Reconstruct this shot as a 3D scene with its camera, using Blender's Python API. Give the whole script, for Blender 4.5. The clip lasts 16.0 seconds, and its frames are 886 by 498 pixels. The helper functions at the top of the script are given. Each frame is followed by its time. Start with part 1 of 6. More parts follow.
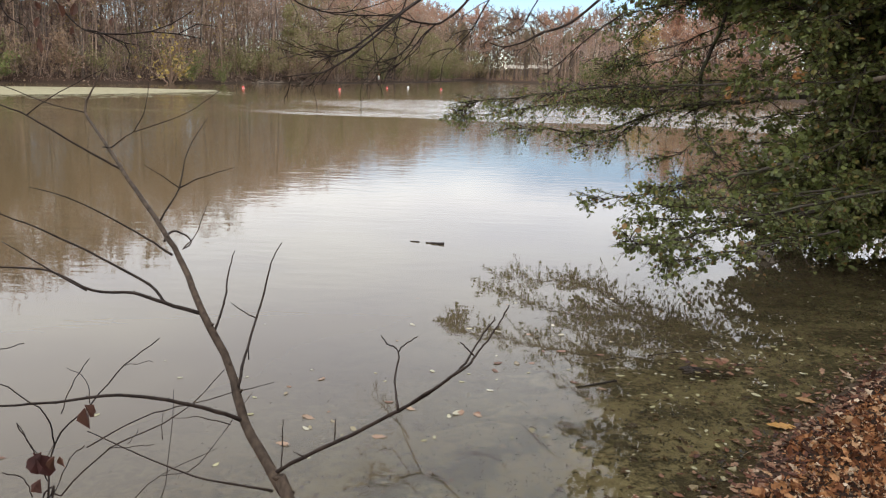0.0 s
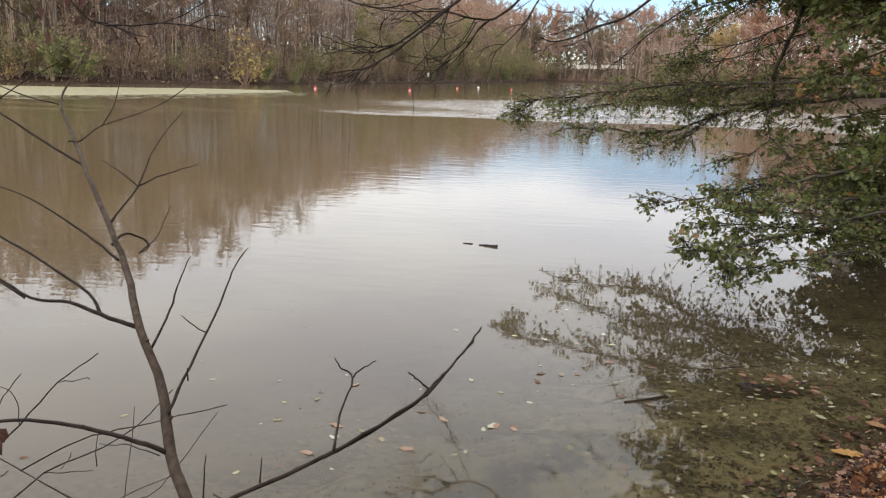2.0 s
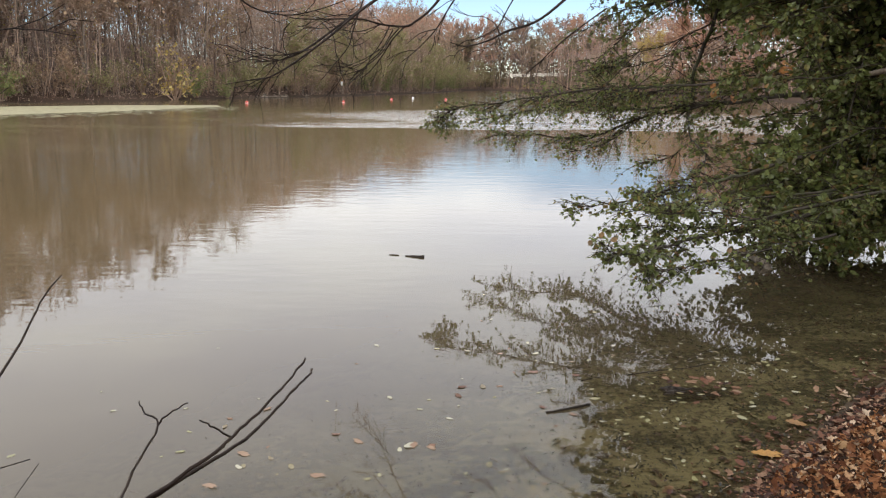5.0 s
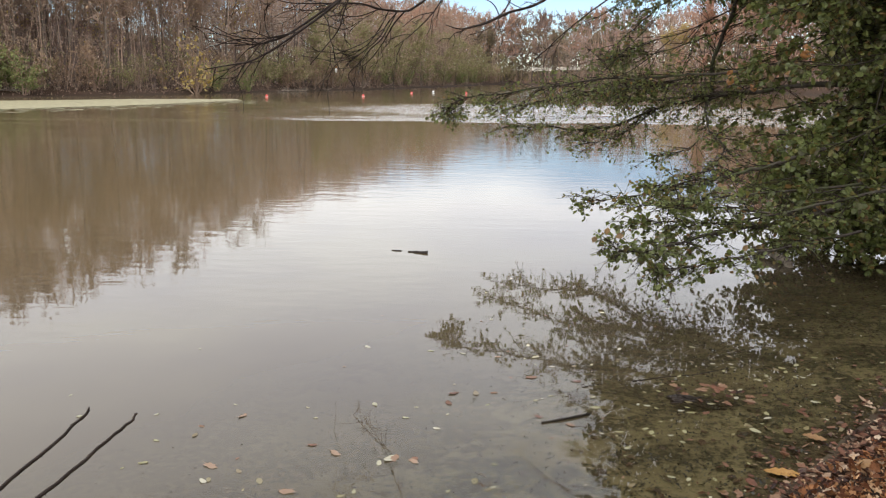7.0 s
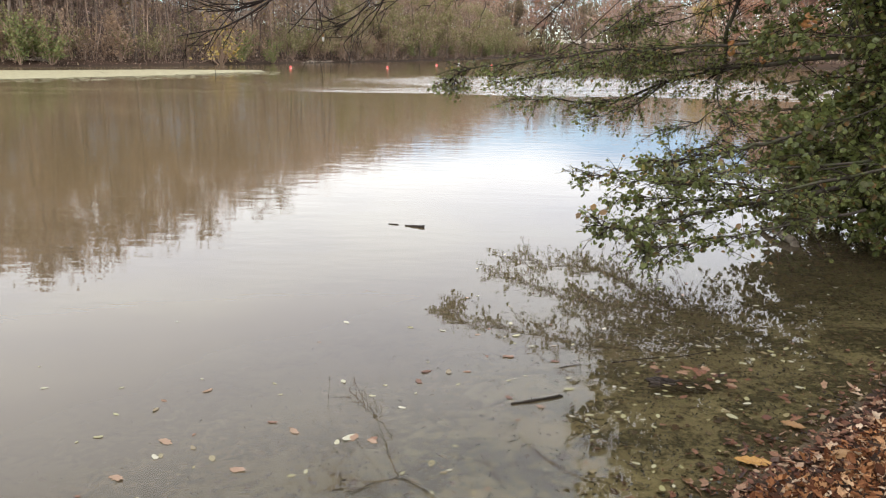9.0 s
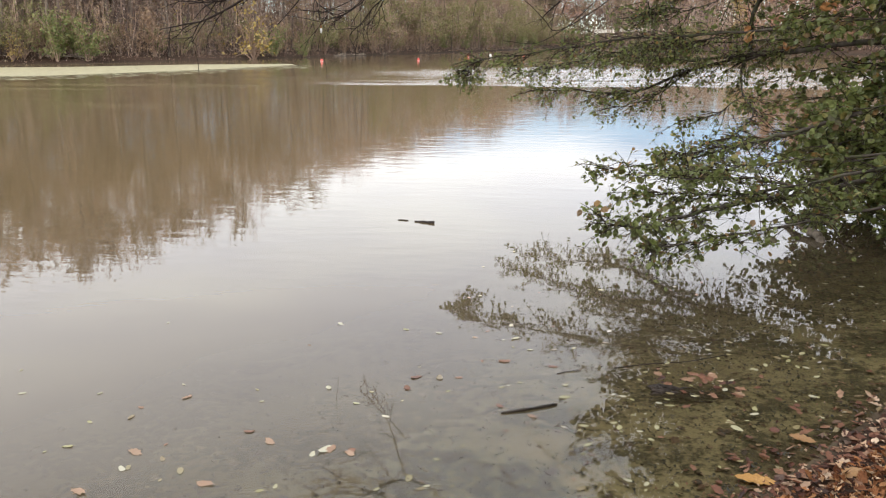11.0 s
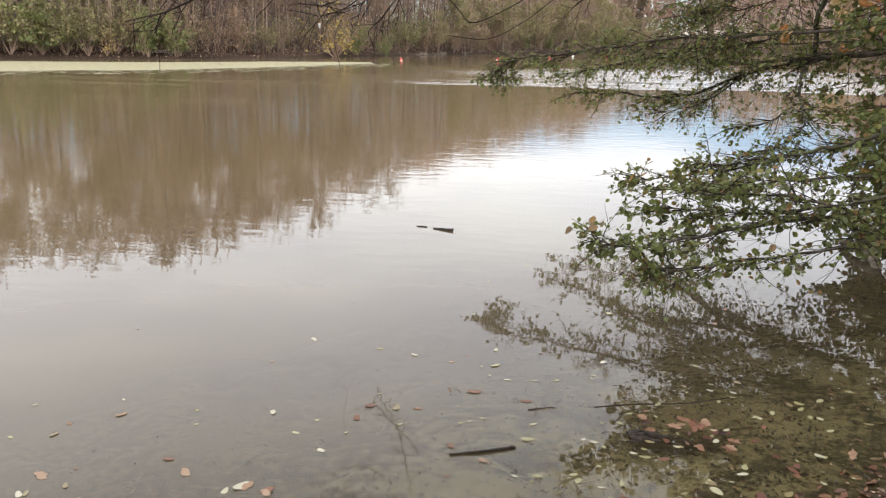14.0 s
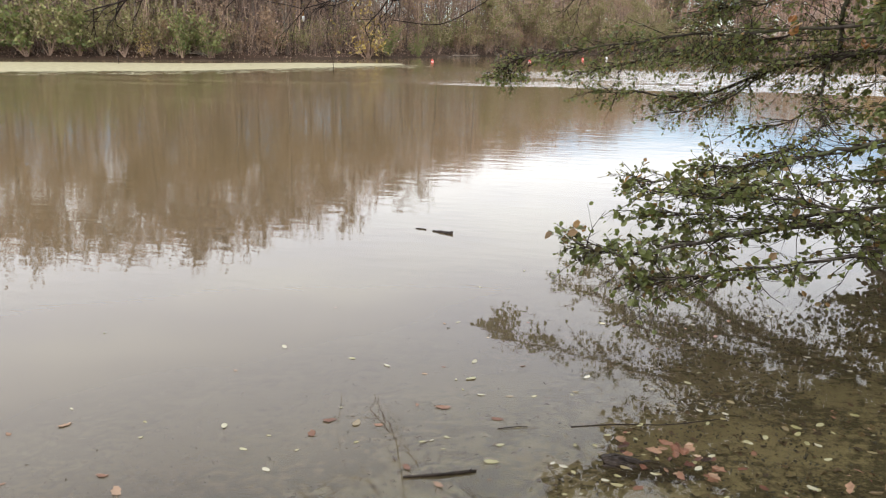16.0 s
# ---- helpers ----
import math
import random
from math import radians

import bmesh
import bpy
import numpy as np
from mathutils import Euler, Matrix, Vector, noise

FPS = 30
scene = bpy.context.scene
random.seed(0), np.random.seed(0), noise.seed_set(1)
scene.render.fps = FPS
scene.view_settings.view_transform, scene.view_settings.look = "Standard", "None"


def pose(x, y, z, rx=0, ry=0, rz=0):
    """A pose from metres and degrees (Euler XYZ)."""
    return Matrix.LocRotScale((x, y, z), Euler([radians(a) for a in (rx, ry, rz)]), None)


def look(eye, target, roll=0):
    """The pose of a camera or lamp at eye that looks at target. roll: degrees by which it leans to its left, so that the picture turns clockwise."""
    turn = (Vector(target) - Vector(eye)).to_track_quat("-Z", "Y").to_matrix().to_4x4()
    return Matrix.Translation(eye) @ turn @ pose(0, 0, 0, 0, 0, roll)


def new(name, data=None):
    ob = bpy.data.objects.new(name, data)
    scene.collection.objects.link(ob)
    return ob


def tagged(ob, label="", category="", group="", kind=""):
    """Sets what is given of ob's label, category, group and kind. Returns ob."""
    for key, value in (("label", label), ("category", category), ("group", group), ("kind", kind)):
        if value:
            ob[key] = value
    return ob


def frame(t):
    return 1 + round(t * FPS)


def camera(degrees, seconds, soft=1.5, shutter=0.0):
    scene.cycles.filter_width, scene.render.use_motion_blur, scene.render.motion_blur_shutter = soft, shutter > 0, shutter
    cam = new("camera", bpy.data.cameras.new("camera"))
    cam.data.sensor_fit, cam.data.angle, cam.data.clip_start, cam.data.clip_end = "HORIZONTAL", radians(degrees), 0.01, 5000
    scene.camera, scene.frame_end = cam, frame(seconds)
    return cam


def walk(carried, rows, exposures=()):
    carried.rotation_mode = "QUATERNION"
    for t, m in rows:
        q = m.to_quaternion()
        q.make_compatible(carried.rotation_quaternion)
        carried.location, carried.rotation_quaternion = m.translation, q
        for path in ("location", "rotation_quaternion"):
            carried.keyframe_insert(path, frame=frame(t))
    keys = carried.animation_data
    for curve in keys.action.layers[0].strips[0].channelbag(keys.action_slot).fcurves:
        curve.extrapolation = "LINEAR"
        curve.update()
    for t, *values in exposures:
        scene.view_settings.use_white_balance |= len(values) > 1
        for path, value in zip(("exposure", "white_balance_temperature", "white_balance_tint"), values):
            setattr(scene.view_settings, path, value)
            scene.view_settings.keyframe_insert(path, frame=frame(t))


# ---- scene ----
cam = camera(58.3, 16.0, 1.2)
PATH = [
    (0, (0.008, 0.053, 1.629), (0.006, 2.005, 1.192), 2.0),
    (0.5, (0.010, 0.111, 1.624), (0.084, 2.064, 1.197), 2.9),
    (1, (0.036, 0.174, 1.610), (0.059, 2.127, 1.183), 1.3),
    (1.5, (0.103, 0.211, 1.613), (-0.030, 2.162, 1.194), 1.6),
    (2, (0.156, 0.244, 1.608), (-0.020, 2.186, 1.167), 1.8),
    (2.5, (0.205, 0.272, 1.611), (0.072, 2.218, 1.169), 1.2),
    (3, (0.206, 0.292, 1.607), (0.125, 2.241, 1.168), 1.0),
    (3.5, (0.177, 0.323, 1.603), (0.170, 2.281, 1.197), 2.1),
    (4, (0.170, 0.346, 1.596), (0.220, 2.297, 1.163), 1.3),
    (4.5, (0.201, 0.380, 1.585), (0.210, 2.333, 1.153), 0.8),
    (4.7, (0.239, 0.382, 1.590), (0.218, 2.339, 1.178), 0.3),
    (6.8, (0.441, 0.656, 1.534), (0.368, 2.609, 1.108), 1.8),
    (7, (0.442, 0.678, 1.540), (0.357, 2.630, 1.113), 0.5),
    (7.5, (0.473, 0.709, 1.528), (0.406, 2.653, 1.062), 0.2),
    (8, (0.537, 0.729, 1.529), (0.443, 2.670, 1.055), -0.2),
    (8.5, (0.630, 0.762, 1.531), (0.487, 2.699, 1.051), 0.2),
    (8.7, (0.658, 0.778, 1.529), (0.513, 2.713, 1.044), 0.7),
    (10.8, (0.842, 0.990, 1.506), (0.657, 2.913, 0.987), 0.1),
    (11, (0.877, 1.007, 1.517), (0.643, 2.926, 1.005), -0.0),
    (11.5, (0.976, 1.063, 1.513), (0.661, 2.971, 1.003), 0.5),
    (12, (1.055, 1.111, 1.503), (0.724, 3.007, 0.959), 0.5),
    (12.5, (1.093, 1.182, 1.500), (0.813, 3.085, 0.954), 1.6),
    (13, (1.128, 1.275, 1.499), (0.880, 3.189, 0.973), 1.2),
    (13.5, (1.197, 1.349, 1.492), (0.867, 3.252, 0.972), -0.4),
    (14, (1.314, 1.447, 1.501), (0.883, 3.331, 0.988), 0.6),
    (14.5, (1.364, 1.524, 1.489), (0.906, 3.388, 0.930), -0.7),
    (15, (1.369, 1.601, 1.473), (0.975, 3.482, 0.918), 0.8),
    (15.5, (1.416, 1.668, 1.459), (1.019, 3.550, 0.912), -0.4),
    (16, (1.520, 1.735, 1.455), (1.008, 3.600, 0.946), 0.6),
]
walk(cam, [(t, look(eye, target, roll)) for t, eye, target, roll in PATH], [(0, 0.0), (4.5, 0.0), (7, 0.05), (7.5, 0.17), (8.5, 0.29), (11, 0.32), (16, 0.33)])

# ---- world, sun, exposure ----
SUN_UP, SUN_ROUND = 32.0, 200.0          # degrees: height of the sun, and its bearing clockwise from +y
scene.view_settings.exposure = 0.0
world = bpy.data.worlds.new("world")
scene.world = world
world.use_nodes = True


def link(tree, a, b):
    tree.links.new(a, b)


def node(tree, kind, **values):
    n = tree.nodes.new(kind)
    for key, value in values.items():
        if key in n.inputs:
            n.inputs[key].default_value = value
    return n


def ramp(tree, stops, mode="LINEAR"):
    n = tree.nodes.new("ShaderNodeValToRGB")
    n.color_ramp.interpolation = mode
    e = n.color_ramp.elements
    while len(e) < len(stops):
        e.new(0.5)
    for el, (pos, col) in zip(e, stops):
        el.position = pos
        el.color = (*col, 1) if len(col) == 3 else col
    return n


def grey(v):
    return (v, v, v)


wt = world.node_tree
wt.nodes.clear()
sky = wt.nodes.new("ShaderNodeTexSky")
sky.sky_type = "NISHITA"
sky.sun_disc = False
sky.sun_elevation, sky.sun_rotation = radians(SUN_UP), radians(SUN_ROUND)
sky.air_density, sky.dust_density, sky.ozone_density = 0.8, 0.0, 3.0
coord = wt.nodes.new("ShaderNodeTexCoord")
split = wt.nodes.new("ShaderNodeSeparateXYZ")
link(wt, coord.outputs["Generated"], split.inputs[0])
billow = node(wt, "ShaderNodeTexNoise", Scale=3.2, Detail=5.0, Roughness=0.55)
stretch = node(wt, "ShaderNodeMapping")
stretch.inputs["Scale"].default_value = (1.0, 1.0, 4.0)
link(wt, coord.outputs["Generated"], stretch.inputs["Vector"])
link(wt, stretch.outputs[0], billow.inputs["Vector"])
# a broken cloud deck: clear air low over the horizon, closed cloud higher up
height = wt.nodes.new("ShaderNodeMath")
height.operation = "MULTIPLY_ADD"
height.inputs[1].default_value, height.inputs[2].default_value = 0.08, -0.04
link(wt, billow.outputs["Fac"], height.inputs[0])
raised = wt.nodes.new("ShaderNodeMath")
raised.operation = "ADD"
link(wt, split.outputs["Z"], raised.inputs[0])
link(wt, height.outputs[0], raised.inputs[1])
deck = ramp(wt, [(0.11, grey(0.03)), (0.165, grey(0.97))], "EASE")
link(wt, raised.outputs[0], deck.inputs[0])
shade = ramp(wt, [(0.3, (0.79, 0.81, 0.90)), (0.66, (0.985, 0.995, 1.0))])
link(wt, billow.outputs["Fac"], shade.inputs[0])
clear = wt.nodes.new("ShaderNodeBackground")
clear.inputs["Strength"].default_value = 0.13
link(wt, sky.outputs[0], clear.inputs["Color"])
cloud = wt.nodes.new("ShaderNodeBackground")
cloud.inputs["Strength"].default_value = 2.2
link(wt, shade.outputs[0], cloud.inputs["Color"])
both = wt.nodes.new("ShaderNodeMixShader")
link(wt, deck.outputs[0], both.inputs[0])
link(wt, clear.outputs[0], both.inputs[1])
link(wt, cloud.outputs[0], both.inputs[2])
wout = wt.nodes.new("ShaderNodeOutputWorld")
link(wt, both.outputs[0], wout.inputs[0])

sun = new("sun", bpy.data.lights.new("sun", "SUN"))
sun.data.energy, sun.data.angle, sun.data.color = 1.6, radians(12), (1.0, 0.93, 0.84)
sun.matrix_world = look((0, 0, 60), (-math.sin(radians(SUN_ROUND)) * math.cos(radians(SUN_UP)) * 100,
                                     -math.cos(radians(SUN_ROUND)) * math.cos(radians(SUN_UP)) * 100,
                                     60 - math.sin(radians(SUN_UP)) * 100))


# ---- materials ----
def material(name):
    m = bpy.data.materials.new(name)
    m.use_nodes = True
    m.node_tree.nodes.clear()
    return m, m.node_tree


def finish(t, shader):
    out = t.nodes.new("ShaderNodeOutputMaterial")
    link(t, shader, out.inputs["Surface"])


def noise_of(t, scale, detail=4.0, rough=0.55, where="Object", stretched=None):
    c = t.nodes.new("ShaderNodeTexCoord")
    n = node(t, "ShaderNodeTexNoise", Scale=scale, Detail=detail, Roughness=rough)
    if stretched:
        mp = t.nodes.new("ShaderNodeMapping")
        mp.inputs["Scale"].default_value = stretched
        link(t, c.outputs[where], mp.inputs["Vector"])
        link(t, mp.outputs[0], n.inputs["Vector"])
    else:
        link(t, c.outputs[where], n.inputs["Vector"])
    return n


def mixed(t, fac, a, b, mode="MIX"):
    m = t.nodes.new("ShaderNodeMix")
    m.data_type, m.blend_type = "RGBA", mode
    for sock, v in ((m.inputs[0], fac), (m.inputs[6], a), (m.inputs[7], b)):
        if isinstance(v, (int, float)):
            sock.default_value = v
        elif isinstance(v, tuple):
            sock.default_value = (*v, 1)
        else:
            link(t, v, sock)
    return m.outputs[2]


def bark(name, dark, light, scale=14.0, rough=0.85, bump=0.4, moss=None):
    m, t = material(name)
    n1 = noise_of(t, scale, 6, 0.65, stretched=(1, 1, 0.22))
    n2 = noise_of(t, scale * 0.13, 3)
    r = ramp(t, [(0.32, dark), (0.68, light)])
    link(t, n1.outputs["Fac"], r.inputs[0])
    big = ramp(t, [(0.35, grey(0.72)), (0.65, grey(1.12))])
    link(t, n2.outputs["Fac"], big.inputs[0])
    col = mixed(t, 1.0, r.outputs[0], big.outputs[0], "MULTIPLY")
    if moss:
        mk = ramp(t, [(0.5, grey(0)), (0.62, grey(0.8))])
        n3 = noise_of(t, scale * 0.4, 4)
        link(t, n3.outputs["Fac"], mk.inputs[0])
        col = mixed(t, mk.outputs[0], col, moss)
    b = node(t, "ShaderNodeBump", Strength=bump, Distance=0.004)
    link(t, n1.outputs["Fac"], b.inputs["Height"])
    p = node(t, "ShaderNodeBsdfPrincipled", **{"Roughness": rough, "Specular IOR Level": 0.18})
    link(t, col, p.inputs["Base Color"])
    link(t, b.outputs[0], p.inputs["Normal"])
    finish(t, p.outputs[0])
    return m


def leafage(name, stops, through_light=0.35, rough=0.5, grain=60.0, by="Random Per Island", sheen=0.5):
    """Leaves: each one takes its own colour; some light passes through."""
    m, t = material(name)
    if by == "Random Per Island":
        g = t.nodes.new("ShaderNodeNewGeometry")
        pick = g.outputs["Random Per Island"]
    else:
        g = t.nodes.new("ShaderNodeObjectInfo")
        pick = g.outputs["Random"]
    r = ramp(t, stops)
    link(t, pick, r.inputs[0])
    n = noise_of(t, grain, 3)
    v = ramp(t, [(0.35, grey(0.75)), (0.65, grey(1.15))])
    link(t, n.outputs["Fac"], v.inputs[0])
    col = mixed(t, 1.0, r.outputs[0], v.outputs[0], "MULTIPLY")
    p = node(t, "ShaderNodeBsdfPrincipled", **{"Roughness": rough, "Specular IOR Level": sheen})
    link(t, col, p.inputs["Base Color"])
    tr = t.nodes.new("ShaderNodeBsdfTranslucent")
    link(t, col, tr.inputs["Color"])
    mx = t.nodes.new("ShaderNodeMixShader")
    mx.inputs[0].default_value = through_light
    link(t, p.outputs[0], mx.inputs[1])
    link(t, tr.outputs[0], mx.inputs[2])
    finish(t, mx.outputs[0])
    return m


def plain(name, colour, rough=0.5, metal=0.0, wear=0.15, scale=30.0):
    m, t = material(name)
    n = noise_of(t, scale, 4)
    r = ramp(t, [(0.3, tuple(c * (1 - wear) for c in colour)), (0.7, tuple(min(1, c * (1 + wear)) for c in colour))])
    link(t, n.outputs["Fac"], r.inputs[0])
    p = node(t, "ShaderNodeBsdfPrincipled", Roughness=rough, Metallic=metal)
    link(t, r.outputs[0], p.inputs["Base Color"])
    finish(t, p.outputs[0])
    return m


BARK_DARK = bark("bark_dark", (0.035, 0.028, 0.022), (0.10, 0.085, 0.07), 22, moss=(0.07, 0.08, 0.035))
BARK_TWIG = bark("bark_twig", (0.016, 0.011, 0.009), (0.048, 0.034, 0.027), 60)
BARK_SAPLING = bark("bark_sapling", (0.028, 0.019, 0.013), (0.095, 0.068, 0.048), 90, rough=0.75)
BARK_FOREST = bark("bark_forest", (0.12, 0.092, 0.07), (0.25, 0.20, 0.16), 3.0, bump=0.2)
BARK_PALE = bark("bark_pale", (0.18, 0.15, 0.12), (0.36, 0.31, 0.26), 2.5, bump=0.2)
TWIGS_BROWN = bark("twigs_brown", (0.267, 0.183, 0.131), (0.499, 0.360, 0.269), 0.9, bump=0.0)
TWIGS_RED = bark("twigs_red", (0.26, 0.172, 0.15), (0.46, 0.335, 0.295), 0.9, bump=0.0)
TWIGS_GREY = bark("twigs_grey", (0.284, 0.209, 0.162), (0.522, 0.406, 0.325), 0.9, bump=0.0)
TWIGS_DARK = bark("twigs_dark", (0.102, 0.074, 0.062), (0.228, 0.170, 0.144), 0.9, bump=0.0)
DRIFTWOOD = bark("driftwood", (0.07, 0.055, 0.042), (0.24, 0.20, 0.155), 26)
WET_WOOD = bark("wet_wood", (0.012, 0.009, 0.007), (0.042, 0.031, 0.024), 30, rough=0.6)
LEAF_ALDER = leafage("leaf_alder", [(0.0, (0.117, 0.093, 0.045)), (0.2, (0.104, 0.122, 0.038)), (0.5, (0.140, 0.167, 0.048)), (0.82, (0.191, 0.217, 0.066)),
                                    (0.92, (0.228, 0.201, 0.061)), (0.97, (0.191, 0.117, 0.053)), (1.0, (0.297, 0.170, 0.053))], 0.5, 0.45)
LEAF_ORANGE = leafage("leaf_orange", [(0, (0.24, 0.10, 0.04)), (0.6, (0.34, 0.165, 0.055)), (1, (0.30, 0.20, 0.07))], 0.4)
LEAF_RUST = leafage("leaf_rust", [(0, (0.33, 0.165, 0.11)), (0.5, (0.46, 0.25, 0.16)), (1, (0.55, 0.37, 0.24))], 0.4, 0.6, 4.0)
LEAF_YELLOW = leafage("leaf_yellow", [(0, (0.34, 0.24, 0.06)), (0.6, (0.52, 0.38, 0.11)), (1, (0.62, 0.52, 0.24))], 0.4, 0.6, 4.0)
LEAF_OLIVE = leafage("leaf_olive", [(0, (0.175, 0.169, 0.062)), (0.5, (0.250, 0.237, 0.100)), (1, (0.362, 0.312, 0.150))], 0.35, 0.6, 4.0)
LEAF_OAK = leafage("leaf_oak", [(0, (0.11, 0.085, 0.045)), (0.5, (0.19, 0.15, 0.08)), (1, (0.27, 0.20, 0.11))], 0.35, 0.6, 4.0)
LEAF_GREEN = leafage("leaf_green", [(0, (0.120, 0.150, 0.048)), (0.5, (0.192, 0.222, 0.072)), (1, (0.288, 0.276, 0.102))], 0.35, 0.6, 4.0)
LEAF_BROWN = leafage("leaf_brown", [(0, (0.21, 0.14, 0.09)), (0.5, (0.33, 0.225, 0.145)), (1, (0.43, 0.30, 0.19))], 0.4, 0.7, 4.0)
LEAF_THICKET = leafage("leaf_thicket", [(0, (0.186, 0.125, 0.099)), (0.35, (0.348, 0.238, 0.186)), (0.6, (0.487, 0.336, 0.261)), (0.8, (0.394, 0.325, 0.197)), (1, (0.696, 0.557, 0.464))], 0.4, 0.8, 3.0)
LEAF_TOPS = leafage("leaf_tops", [(0, (0.302, 0.151, 0.104)), (0.5, (0.441, 0.238, 0.162)), (1, (0.557, 0.360, 0.244))], 0.4, 0.7, 3.0)
LITTER = leafage("leaf_litter", [(0.0, (0.032, 0.014, 0.008)), (0.22, (0.11, 0.041, 0.019)), (0.52, (0.23, 0.098, 0.042)),
                                 (0.76, (0.36, 0.18, 0.078)), (0.9, (0.47, 0.31, 0.18)), (1.0, (0.62, 0.50, 0.37))], 0.15, 0.75, sheen=0.12)
LITTER_WET = leafage("leaf_litter_wet", [(0.0, (0.026, 0.012, 0.008)), (0.3, (0.088, 0.032, 0.018)), (0.62, (0.15, 0.064, 0.034)), (0.86, (0.22, 0.128, 0.075)), (1.0, (0.38, 0.28, 0.19))], 0.1, 0.6, sheen=0.3)
SUNKEN = leafage("leaf_sunken", [(0.0, (0.05, 0.032, 0.022)), (0.4, (0.11, 0.06, 0.035)), (0.7, (0.17, 0.12, 0.06)), (1.0, (0.22, 0.19, 0.10))], 0.1, 0.5)
LEAF_FLOAT_PALE = leafage("leaf_float_pale", [(0, (0.20, 0.15, 0.075)), (0.3, (0.27, 0.25, 0.11)), (0.6, (0.33, 0.31, 0.17)), (1, (0.46, 0.43, 0.32))], 0.15, 0.4, 60, "object")
LEAF_FLOAT_RED = leafage("leaf_float_red", [(0, (0.12, 0.052, 0.03)), (0.5, (0.20, 0.10, 0.06)), (1, (0.34, 0.23, 0.15))], 0.15, 0.5, 60, "object", sheen=0.25)
LEAF_RUSSET = leafage("leaf_russet", [(0, (0.26, 0.14, 0.055)), (1, (0.30, 0.17, 0.07))], 0.2, 0.45, 40, "object")
LEAF_BIG = leafage("leaf_big", [(0, (0.38, 0.20, 0.055)), (1, (0.42, 0.24, 0.07))], 0.2, 0.45, 40, "object")
LEAF_DEAD = leafage("leaf_dead", [(0, (0.07, 0.026, 0.024)), (1, (0.13, 0.065, 0.038))], 0.25, 0.6, 40, "object")
WEED = leafage("water_weed", [(0, (0.012, 0.011, 0.008)), (1, (0.04, 0.036, 0.02))], 0.1, 0.5)
SCUM = leafage("duckweed", [(0, (0.25, 0.225, 0.125)), (1, (0.33, 0.295, 0.175))], 0.1, 0.7, 3.0)
BUOY_RED = plain("buoy_red", (0.62, 0.075, 0.055), 0.4)
BUOY_WHITE = plain("buoy_white", (0.78, 0.77, 0.74), 0.4, wear=0.06)
IRON = plain("iron", (0.12, 0.11, 0.10), 0.5, 0.8)
RAIL = plain("rail", (0.74, 0.70, 0.60), 0.6, 0.0, 0.1, 0.8)
LINE = plain("line", (0.30, 0.30, 0.28), 0.4)

# lake bed and banks: olive mud, dark weedy specks under water, leaf-brown soil on land
GROUND, gt = material("ground")
geo = gt.nodes.new("ShaderNodeNewGeometry")
sep = gt.nodes.new("ShaderNodeSeparateXYZ")
link(gt, geo.outputs["Position"], sep.inputs[0])
mudn = noise_of(gt, 1.3, 6, 0.6)
mud = ramp(gt, [(0.3, (0.150, 0.124, 0.070)), (0.7, (0.252, 0.210, 0.122))])
link(gt, mudn.outputs["Fac"], mud.inputs[0])
speckn = noise_of(gt, 24.0, 6, 0.75)
patchn = noise_of(gt, 2.4, 3)
patch = ramp(gt, [(0.38, grey(0.0)), (0.62, grey(0.22))])
link(gt, patchn.outputs["Fac"], patch.inputs[0])
add = gt.nodes.new("ShaderNodeMath")
add.operation = "ADD"
link(gt, speckn.outputs["Fac"], add.inputs[0])
link(gt, patch.outputs[0], add.inputs[1])
speck = ramp(gt, [(0.55, grey(0)), (0.70, grey(0.85))])
link(gt, add.outputs[0], speck.inputs[0])
bed = mixed(gt, speck.outputs[0], mud.outputs[0], (0.028, 0.025, 0.014))
soiln = noise_of(gt, 6.0, 6, 0.65)
soil = ramp(gt, [(0.3, (0.04, 0.022, 0.014)), (0.55, (0.085, 0.05, 0.031)), (0.75, (0.15, 0.098, 0.062))])
link(gt, soiln.outputs["Fac"], soil.inputs[0])
shore = ramp(gt, [(0.0, grey(0)), (0.02, grey(1))])
lifted = gt.nodes.new("ShaderNodeMath")
lifted.operation = "ADD"
lifted.inputs[1].default_value = 0.015
link(gt, sep.outputs["Z"], lifted.inputs[0])
link(gt, lifted.outputs[0], shore.inputs[0])
# bank soil gets darker towards the water level
waterside = ramp(gt, [(0.03, grey(0.45)), (0.45, grey(1))])
link(gt, sep.outputs["Z"], waterside.inputs[0])
gcol = mixed(gt, shore.outputs[0], bed, mixed(gt, 1.0, soil.outputs[0], waterside.outputs[0], "MULTIPLY"))
gb = node(gt, "ShaderNodeBump", Strength=0.5, Distance=0.01)
link(gt, speckn.outputs["Fac"], gb.inputs["Height"])
gp = node(gt, "ShaderNodeBsdfPrincipled", **{"Roughness": 0.85, "Specular IOR Level": 0.2})
link(gt, gcol, gp.inputs["Base Color"])
link(gt, gb.outputs[0], gp.inputs["Normal"])
finish(gt, gp.outputs[0])

# silty water: a mirror at low angles, clear in the shallows, brown with silt further out
WATER, t = material("water")
geo = t.nodes.new("ShaderNodeNewGeometry")
pos = geo.outputs["Position"]


def math_node(t, op, a, b=None, c=None):
    n = t.nodes.new("ShaderNodeMath")
    n.operation = op
    for i, v in enumerate((a, b, c)):
        if v is None:
            continue
        if isinstance(v, (int, float)):
            n.inputs[i].default_value = v
        else:
            link(t, v, n.inputs[i])
    return n.outputs[0]


